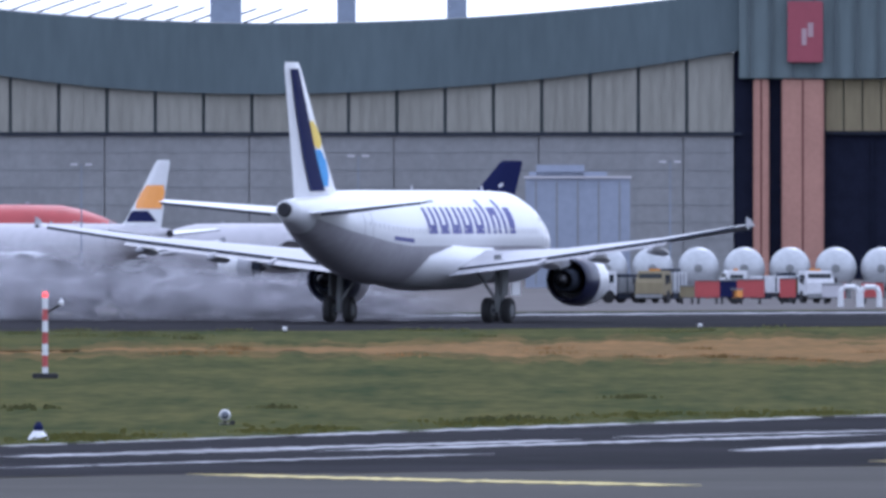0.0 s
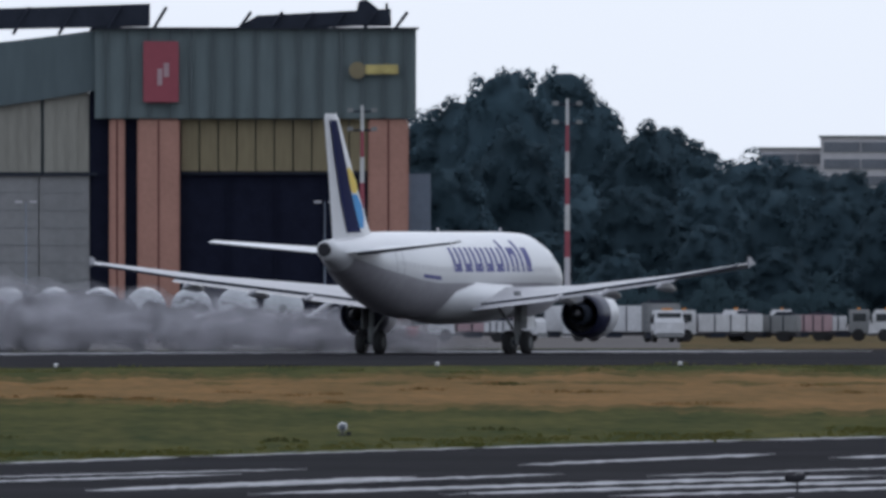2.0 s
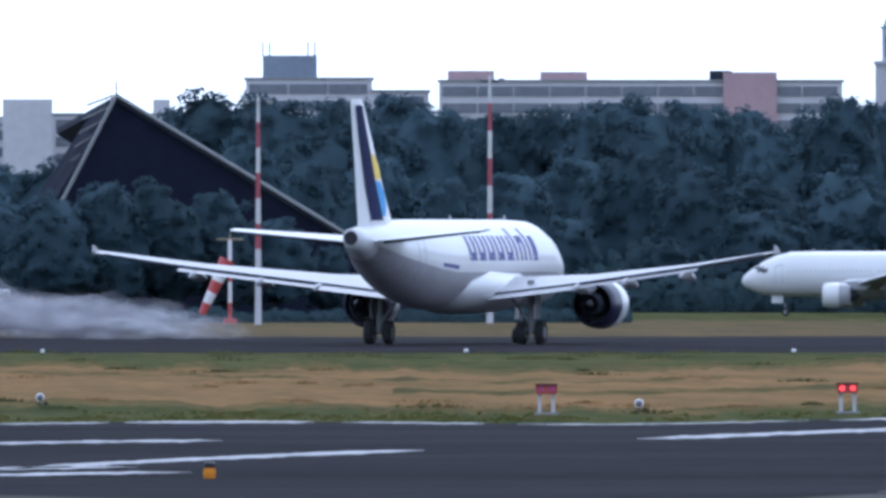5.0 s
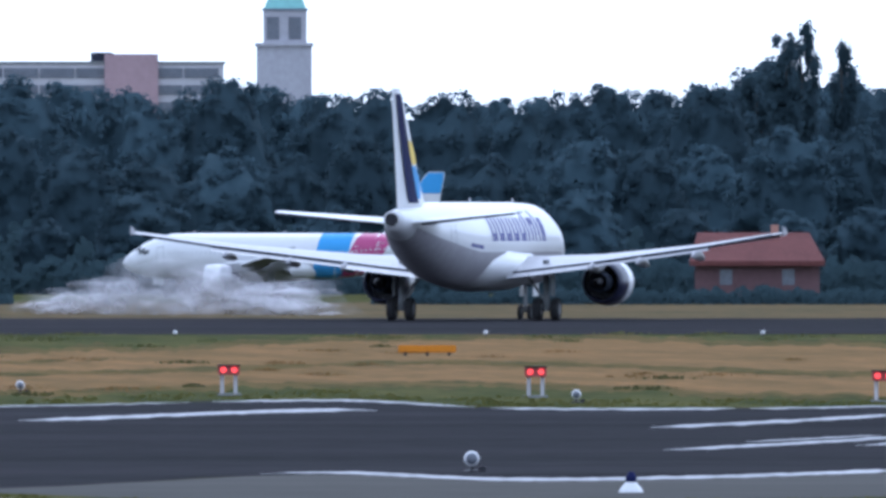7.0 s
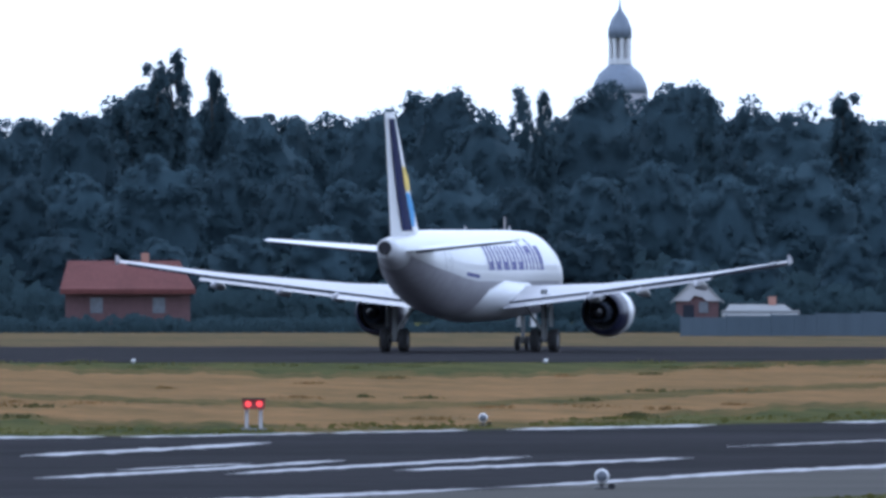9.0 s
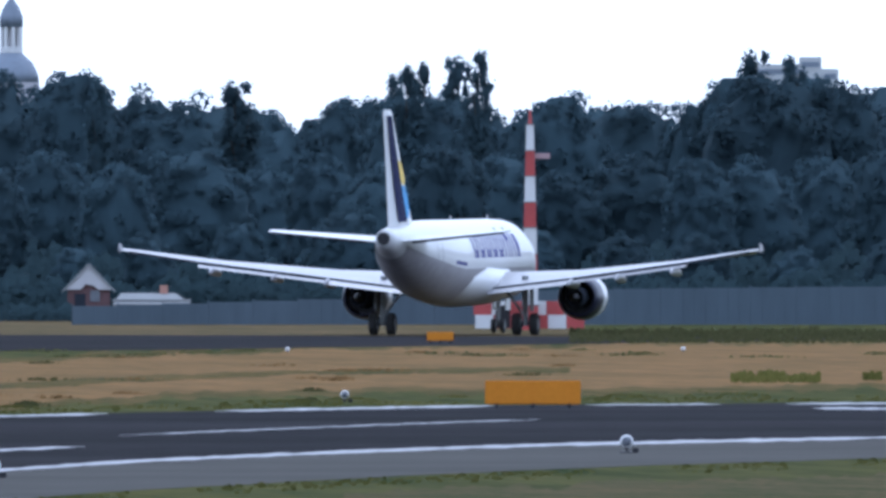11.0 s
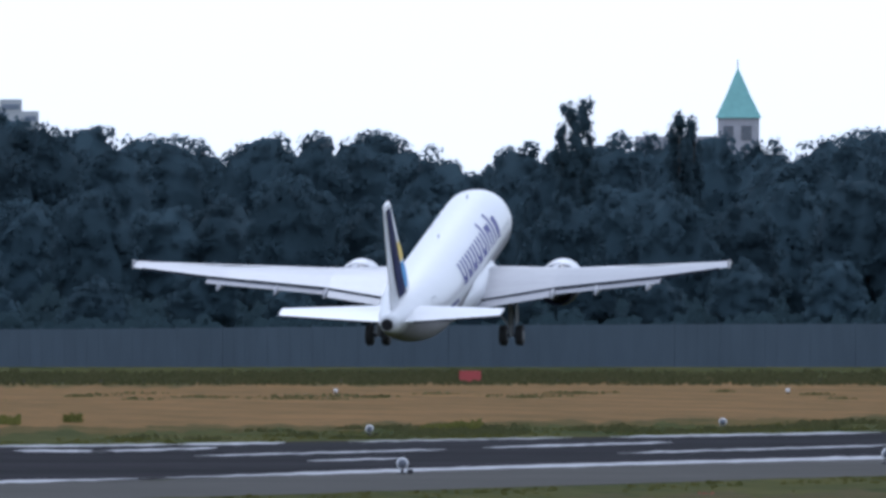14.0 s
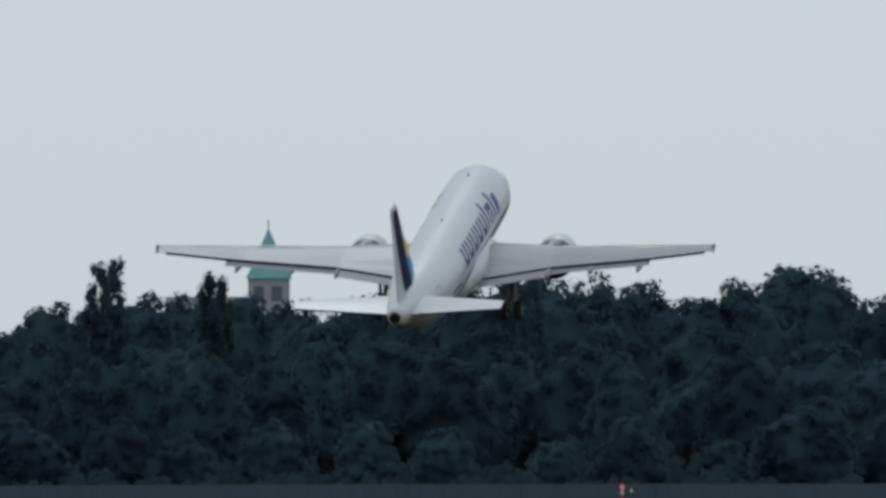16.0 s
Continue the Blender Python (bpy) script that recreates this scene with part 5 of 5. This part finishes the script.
while u < 9600:
    a, b, h = at(u, 1175), at(u + 79.6, 1175), tall_at(u)
    low, top = Vector((0, 0, .05)), Vector((0, 0, h))
    thick = Vector((0, .08, 0))
    panel = part("fence_panel", loft(bmesh.new(), [[a + low, b + low, b + low + thick, a + low + thick], [a + top, b + top, b + top + thick, a + top + thick]]), M["fence"], ob)
    for k in range(1, 4):
        c = a.lerp(b, k / 4)
        part("panel_seam", tube(bmesh.new(), c + low, c + top, .02, n=5), M["fence"], panel)
    part("post", tube(bmesh.new(), a + thick * 2, a + thick * 2 + Vector((0, 0, h + .08)), .05, n=6), M["fence"], ob)
    u += 80


# ---- a crow on the runway ----
ob = thing("crow", facing(1767, gd(436), 0, -70), "black crow standing on the near runway", "bird")
part("body", loft(bmesh.new(), [[(p[0], p[1] , p[2] + .33 + p[1] * .25) for p in r] for r in spin([(-.2, .02), (-.12, .08), (0, .11), (.12, .09), (.2, .03)], n=12)]), M["dark"], ob, smooth=True)
part("head", loft(bmesh.new(), [[(p[0], p[1], p[2] + .43) for p in r] for r in spin([(.14, .02), (.17, .05), (.23, .05), (.28, .02), (.36, .004)], n=10)]), M["dark"], ob, smooth=True)
part("tail", boxed(-.05, .05, -.38, -.15, .25, .29), M["dark"], ob)
for s in (-1, 1):
    part("wing", boxed(s * .1 - .015, s * .1 + .015, -.25, .1, .27, .38, bevel=.01), M["dark"], ob)
    part("leg", tube(bmesh.new(), (s * .04, 0, 0), (s * .04, 0, .28), .012, n=6), M["dark"], ob)
ob = thing("amber_marker_lamp", facing(2376, gd(432)), "small amber marker lamp with a dark cap at the runway edge", "light")
part("lamp", loft(bmesh.new(), spin([(0, .12), (.12, .14), (.24, .12)], "Z", 14)), M["signback"], ob)
part("cap", loft(bmesh.new(), spin([(.24, .12), (.34, .13), (.4, .05)], "Z", 14)), M["dark"], ob)


# ---- apron: parked aircraft and vehicles ----
def parked(name, u, d, size, turn, label, scheme, long=1.0):
    ob = airliner(name, facing(u, d, 0, turn) @ Matrix.Diagonal((size, size * long, size, 1)), label, scheme, True, "parked airliners")
    return ob


parked("parked_airliner", 3588, 1330, .70, 84, "parked white airliner with blue and magenta tail",
       dict(body="white", sweeps=(("skyblue", -9.4, -5.6, 1.5), ("magenta", -14.4, -10.2, 3.0), ("magenta", -18.0, -16.2, 1.2)),
            bands=[("blue_tip", "skyblue", [(9.75, .02, .98), (10.7, .02, .98), (11.7, .02, .98)]),
                   ("magenta_wave", "magenta", [(6.2, .55, .72), (6.6, .3, .8), (7.2, .12, .9), (8.0, .15, .96), (8.7, .45, .97)])]), .81)
parked("parked_airliner", -705, 1290, .70, 35, "parked white airliner with an orange sun on its tail",
       dict(body="conc", bands=[("orange_sun", "orange", [(7.4, .2, .95), (8.0, .1, .98), (8.9, .1, .98), (9.5, .2, .9)]), ("navy_foot", "navy", [(6.2, .1, .9), (7.2, .1, .6)])]))
parked("parked_airliner", -218, 1300, .70, 70, "parked white airliner with a dark navy tail", dict(body="conc", fin="navy", bands=[("pale_mark", "white", [(z, s0, s0 + .02), (z + .22, s0 - .05, s0 + .09), (z + .44, s0, s0 + .02)]) for z, s0 in ((7.1, .3), (7.9, .42), (8.6, .3), (8.3, .68), (9.3, .55))]))
parked("parked_airliner", -960, 1360, .9, -86, "parked airliner with red upper body", dict(body="red", fin="red"))


def storage_tank(u, d):
    ob = thing("fuel_tank", facing(u, d), "large silver-grey horizontal fuel tank on saddles", "tank", "row of fuel tanks")
    part("shell", loft(bmesh.new(), [[(p[0], p[1], p[2] + 1.75) for p in r] for r in spin([(-.45, .05), (-.4, .5), (-.25, .95), (.0, 1.2), (7, 1.2), (7.4, .5)], n=26)]), M["tank"], ob, smooth=True)
    for y in (.6, 5):
        part("saddle", boxed(-.9, .9, y - .2, y + .2, 0, 1.0), M["plaster"], ob)
    part("manhole", loft(bmesh.new(), [[(p[0], p[1], p[2] + 1.75) for p in r] for r in spin([(-.55, .22), (-.42, .25)], n=14)]), M["plaster"], ob)
    part("pipe", tube(bmesh.new(), (.5, -.3, 0), (.5, -.3, .9), .06), M["red"], ob)


for k in range(8):
    storage_tank(290 + k * 81, 1172)


def truck(u, d, turn, long, high, cab, body, label, kind="service_truck"):
    ob = thing(kind, facing(u, d, 0, turn) @ Matrix.Diagonal((.74, .74, .74, 1)), label, "truck", "apron vehicles")
    h = long / 2
    part("chassis", boxed(-1.0, 1.0, -h, h, .45, .7), M["dark"], ob)
    c = part("cab", loft(bmesh.new(), [[(-1.1, h - 1.9, .6), (1.1, h - 1.9, .6), (1.1, h, .6), (-1.1, h, .6)], [(-1.1, h - 1.9, 1.5), (1.1, h - 1.9, 1.5), (1.1, h - .05, 1.5), (-1.1, h - .05, 1.5)],
                                       [(-1.0, h - 1.9, 2.4), (1.0, h - 1.9, 2.4), (1.0, h - .5, 2.4), (-1.0, h - .5, 2.4)]]), M[cab], ob)
    part("windscreen", boxed(-.9, .9, h - .3, h - .22, 1.5, 2.2), M["glass"], c)
    for s in (-1, 1):
        part("side_window", boxed(s * 1.07 - .03, s * 1.07 + .03, h - 1.6, h - .6, 1.5, 2.1), M["glass"], c)
        for y in (-h + 1.0, h - 1.2):
            part("wheel", loft(bmesh.new(), [[(s * .95 + p[0], y + p[1], .48 + p[2]) for p in r] for r in spin([(-.16, .3), (-.15, .48), (.15, .48), (.16, .3)], "X", 14)]), M["tyre"], ob)
    part("cargo_body", boxed(-1.2, 1.2, -h, h - 2.1, .75, high, bevel=.06), M[body], ob)
    for k in range(1, 4):
        y = -h + (long - 2.1) * k / 4
        for s in (-1, 1):
            part("body_seam", boxed(s * 1.21 - .02, s * 1.21 + .02, y - .05, y + .05, .8, high - .05), M["steel"], ob)
    part("rear_door", boxed(-.95, .95, -h - .03, -h, .85, high - .15), M["plaster"], ob)
    part("skirt_box", boxed(-1.15, 1.15, -.7, .5, .3, .74), M["steel"], ob)
    part("beacon", boxed(-.4, .4, h - 1.3, h - 1.1, 2.4, 2.55), M["signback"], c)
    for s in (-1, 1):
        part("mirror", boxed(s * 1.3 - .08, s * 1.3 + .08, h - .35, h - .25, 1.4, 1.9), M["dark"], c)
    part("roof_rack", boxed(-.8, .8, -h + .4, -h + 1.6, high, high + .25), M["steel"], ob)
    part("bumper", boxed(-1.05, 1.05, h, h + .12, .4, .65), M["plaster"], ob)


def container(u, d, m_, wide, high, label):
    ob = thing("baggage_cart", facing(u, d), label, "cart", "baggage carts")
    part("tub", boxed(-wide / 2, wide / 2, 0, 1.4, .35, high, bevel=.04), M[m_], ob)
    part("rail", tube(bmesh.new(), (-wide / 2, -.05, high), (wide / 2, -.05, high), .04), M["plaster"], ob)
    for s in (-1, 1):
        part("wheel", loft(bmesh.new(), [[(s * wide * .35 + p[0], .1 + p[1], .18 + p[2]) for p in r] for r in spin([(-.06, .18), (.06, .18)], "X", 12)]), M["tyre"], ob)


truck(302, 1120, 130, 5, 1.9, "dusty", "plaster", "small white service van on the apron")
truck(385, 1118, 160, 5, 2.3, "ochre", "tank", "service truck with amber cab on the apron")
truck(560, 1122, 100, 6, 2.0, "dusty", "dusty", "white service truck on the apron")
truck(650, 1118, 200, 4.5, 1.7, "dusty", "weed", "small tug with green flank on the apron")
for u, m_, w, h in ((432, "ochre", .8, 1.0), (468, "red", 1.4, 1.3), (505, "navy", 1.0, 1.3), (540, "red", 1.8, 1.35), (520, "orange", .7, .8), (610, "red", .9, 1.4), (690, "conc", 1.2, 1.1), (1085, "red", .7, 1.0), (760, "red", 1.2, 1.2), (830, "ochre", 1.6, 1.1)):
    container(u, 1108, m_, w, h, "baggage cart with %s tub" % {"ochre": "amber", "red": "red", "navy": "blue", "orange": "orange", "conc": "grey"}[m_])
truck(1190, 1135, 95, 6.5, 2.3, "dusty", "pink", "service truck with reddish body before the trees")
truck(1268, 1128, 250, 4.2, 1.6, "dusty", "dusty", "small white van before the trees")
truck(1330, 1140, 92, 8.5, 2.7, "dusty", "dusty", "long pale box truck before the trees")
truck(1440, 1138, 90, 7.5, 2.7, "dusty", "dusty", "long white tank truck before the trees")
truck(1530, 1130, 190, 5.5, 2.9, "dusty", "plaster", "white lift truck on the apron edge")
truck(1620, 1134, 100, 7, 2.1, "dusty", "dusty", "white flat truck on the apron edge")
truck(1700, 1136, 80, 6, 2.0, "dusty", "plaster", "grey service truck on the apron edge")
truck(1770, 1140, 91, 5, 2.0, "dusty", "pink", "short truck with a rosy box body on the apron edge")
truck(1850, 1143, 268, 4.6, 1.9, "plaster", "dusty", "short pale box truck on the apron edge")
truck(1958, 1140, 76, 5.2, 3.05, "dusty", "dusty", "tall white catering truck on the apron edge")
truck(2085, 1142, 88, 4.4, 1.15, "plaster", "dusty", "low pale flat trailer truck on the apron edge")
for k in range(2):
    ob = thing("white_hoop", facing(720 + 36 * k, 1075), "white arched hoop frame on the apron", "frame", "white hoops")
    bm = bmesh.new()
    pts = [(-.48, 0, 0), (-.48, 0, .8), (-.3, 0, 1.05), (.3, 0, 1.05), (.48, 0, .8), (.48, 0, 0)]
    for a, b in zip(pts, pts[1:]):
        tube(bm, a, b, .14, n=8)
    part("hoop", bm, M["white"], ob)


def stairs(u, d, s):
    ob = thing("boarding_stairs", facing(u, d) @ Matrix.Diagonal((.8, .8, .8, 1)), "white mobile boarding stairs on the apron", "stairs")
    for k in range(9):
        x = s * (-2.0 + k * .42)
        part("step", boxed(x - .22, x + .22, 0, 1.2, .5 + k * .26, .58 + k * .26), M["plaster"], ob)
    for y in (-.05, 1.2):
        a, b = (s * -2.2, y, .9), (s * 1.6, y, 3.4)
        part("side_panel", tube(bmesh.new(), a, b, .16, n=6), M["dusty"], ob)
    part("landing", boxed(min(s * 1.4, s * 3), max(s * 1.4, s * 3), 0, 1.2, 2.8, 3.5, bevel=.05), M["dusty"], ob)
    part("support", boxed(s * 2 - .1, s * 2 + .1, .3, .9, .4, 2.8), M["dark"], ob)
    part("base", boxed(-2.4, 2.4, 0, 1.2, .01, .5), M["dark"], ob)


stairs(925, 1125, 1)
stairs(1035, 1118, 1)


# ---- dust behind the engines, and puffs standing for heat haze ----
def dust_haze_mat(name, col, dense):
    """Thin dust and heat-haze veil: densest in the middle of each puff, broken into wisps."""
    m = mat(name, col, 1.0, spec=0.0, var=0.15, scale=0.3)
    n, l = m.node_tree.nodes, m.node_tree.links
    thick, coord, wisp, rng_, mul = n.new("ShaderNodeAttribute"), n.new("ShaderNodeTexCoord"), n.new("ShaderNodeTexNoise"), n.new("ShaderNodeMapRange"), n.new("ShaderNodeMath")
    thick.attribute_name = "thickness"
    wisp.inputs["Scale"].default_value, wisp.inputs["Detail"].default_value = 0.55, 3
    l.new(coord.outputs["Object"], wisp.inputs["Vector"])
    rng_.inputs["From Min"].default_value, rng_.inputs["From Max"].default_value = 0.32, 0.66
    rng_.inputs["To Min"].default_value, rng_.inputs["To Max"].default_value = dense * .25, dense
    l.new(wisp.outputs["Fac"], rng_.inputs["Value"])
    mul.operation = "MULTIPLY"
    l.new(thick.outputs["Fac"], mul.inputs[0])
    l.new(rng_.outputs[0], mul.inputs[1])
    l.new(mul.outputs[0], n["Principled BSDF"].inputs["Alpha"])
    return m


dust_m = dust_haze_mat("dust", (0.41, 0.40, 0.43), 0.47)
haze_veil_m = dust_haze_mat("dust_haze_white", (0.55, 0.53, 0.55), 0.6)


def puffs(ob, material, seed, places):
    for k, (x, y, z, sx, sz) in enumerate(places):
        bm = bmesh.new()
        bmesh.ops.create_icosphere(bm, subdivisions=4, radius=1)
        bmesh.ops.delete(bm, geom=[f for f in bm.faces if f.calc_center_median().y > .03], context="FACES")
        fade = [max(0.0, -v.co.y) ** 1.6 for v in bm.verts]
        for v in bm.verts:
            n = 1 + .4 * noise.noise(v.co * 1.6 + Vector((k * 9 + seed, 0, 0))) + .15 * noise.noise(v.co * 4 + Vector((0, k * 5, seed)))
            v.co = Vector((v.co.x * n * sx + x, v.co.y * n * 1.2 + y, max(.02, v.co.z * n * sz + z)))
        puff = part("puff", bm, material, ob, smooth=True)
        puff.data.attributes.new("thickness", "FLOAT", "POINT").data.foreach_set("value", fade)
        puff.visible_shadow = False


rng = random.Random(9)
rows = []
for k in range(52):
    far = k / 51 * 27
    rows.append((-4.0 - far + rng.uniform(-1, 1), rng.uniform(7, 15), rng.uniform(.2, 1.3) + far * .035, rng.uniform(2.2, 4.2), rng.uniform(.9, 1.5) * (.8 + far / 30)))
# this cloud is dust and also stands for blur in the hot exhaust
dust = thing("dust_cloud", pose(0, 0, 0), "thin grey dust blown along the runway behind the engines, standing for heat blur too", "dust", kind="stuff")
puffs(dust, dust_m, 0, rows)
rows = []
for k in range(26):
    x = -7.5 + 14.5 * k / 25
    rows.append((x, rng.uniform(-3, 3), rng.uniform(.3, 2.3) * (1 - abs(x) / 13), rng.uniform(1.4, 2.8), rng.uniform(.8, 1.6) * (1.1 - abs(x) / 12)))
# pale puffs added to stand for heat haze over the parked airliner
wake_veil = thing("dust_swirl", pose(0, 0, 0), "whitish dust wisps thickened to a veil standing for heat haze beyond the runway", "dust", kind="stuff")
puffs(wake_veil, haze_veil_m, 40, rows)


# ---- what moves ----
# seconds, place, pitch, roll, heading of the airliner
JET = [(0, -1.11, 927.10, 0.00, 0.00, 0, -17.72),
       (0.5, 6.66, 941.15, 0.00, 0.00, 0, -17.49),
       (1, 14.75, 958.56, 0.00, 0.00, 0, -17.86),
       (1.5, 23.37, 984.36, 0.00, 0.00, 0, -18.76),
       (2, 31.86, 1004.22, 0.00, 0.00, 0, -19.02),
       (2.5, 40.68, 1024.91, 0.00, 0.00, 0, -18.93),
       (3, 49.94, 1053.71, 0.00, 0.00, 0, -19.06),
       (3.2, 53.88, 1065.68, 0.00, 0.00, 0, -18.77),
       (3.6, 59.70, 1052.00, 0.00, 0.00, 0, -18.85),
       (4.2, 67.50, 1020.80, 0.00, 0.00, 0, -18.95),
       (4.8, 74.70, 990.00, 0.00, 0.00, 0, -19.05),
       (5.3, 80.55, 971.57, 0.00, 0.00, 0, -19.14),
       (5.5, 84.49, 980.72, 0.00, 0.00, 0, -18.92),
       (6, 94.01, 997.23, 0.00, 0.00, 0, -18.54),
       (6.5, 104.81, 1026.09, 0.00, 0.00, 0, -18.37),
       (7, 113.34, 1031.83, 0.00, 0.00, 0, -18.40),
       (7.5, 110.67, 938.79, 0.00, 0.00, 0, -18.94),
       (7.6, 112.81, 943.98, 0.00, 0.00, 0, -19.02),
       (7.8, 117.08, 954.37, 0.00, 0.00, 0, -19.18),
       (8, 121.36, 964.75, 0.00, 0.00, 0, -19.34),
       (8.5, 130.95, 980.38, 0.00, 0.00, 0, -19.78),
       (9, 140.74, 997.70, 0.00, 0.00, 0, -20.16),
       (9.5, 152.21, 1025.18, 0.00, 0.00, 0, -20.27),
       (10, 161.73, 1036.96, 0.00, 0.00, 0, -20.35),
       (10.2, 166.47, 1048.01, 0.00, 0.00, 0, -20.30),
       (11.2, 181.00, 1046.00, 0.00, 0.60, 0, -20.35),
       (12.3, 196.35, 1043.09, 0.30, 4.79, 0, -20.35),
       (12.5, 200.79, 1051.33, 0.42, 5.30, 0, -20.26),
       (13, 211.81, 1069.54, 0.52, 8.30, 0, -21.32),
       (13.5, 224.16, 1095.12, 0.75, 10.35, 0, -21.10),
       (14, 236.08, 1117.71, 1.78, 12.39, 0, -21.01),
       (14.5, 246.49, 1132.70, 3.38, 14.2, 0, -21.36),
       (15, 261.01, 1165.45, 5.84, 16.49, 0, -21.46),
       (15.5, 268.18, 1167.25, 8.98, 16.56, 0, -20.93),
       (16, 280.49, 1190.25, 12.69, 15.82, 0, -22.36)]


def motions():
    walk(jet, [(t, pose(x, y, z, rx, ry, rz)) for t, x, y, z, rx, ry, rz in JET])
    # the wings bend up as they take the load
    for w in [c for c in jet.children if c.name.startswith("wing") and "side" in c]:
        s = w["side"]
        bend = lambda a: pose(s * 1.5, 0, 2.8) @ pose(0, 0, 0, 0, -s * a, 0) @ pose(-s * 1.5, 0, -2.8)
        walk(w, [(0, bend(0)), (10.2, bend(0)), (12.3, bend(.9)), (13.5, bend(2.4)), (16, bend(2.4))])
    # the legs stretch once the weight is off them
    for w in [c for c in jet.children if c.name.startswith("main_leg")]:
        walk(w, [(0, pose(0, 0, 0)), (11.2, pose(0, 0, 0)), (12.3, pose(0, 0, -.33)), (13.5, pose(0, 0, -.38)), (16, pose(0, 0, -.38))])
    # the dust follows the first part of the roll, then is left behind
    rows = [(t, pose(x, y, 0, 0, 0, rz)) for t, x, y, z, rx, ry, rz in JET if t < 4.4]
    walk(dust, rows + [(rows[-1][0] + .6, rows[-1][1]), (16, rows[-1][1])])
    # the veil standing for heat haze rises off the ground in the wake and drifts on
    walk(wake_veil, [(0, facing(3260, 1095, -6)), (5.4, facing(3270, 1095, -4)), (6, facing(3310, 1095, -1.6)), (6.5, facing(3345, 1095, 0)), (7, facing(3430, 1095, 0)), (7.6, facing(3540, 1095, -2.4)), (9, facing(3640, 1095, -6)), (16, facing(3700, 1095, -6))])


motions()
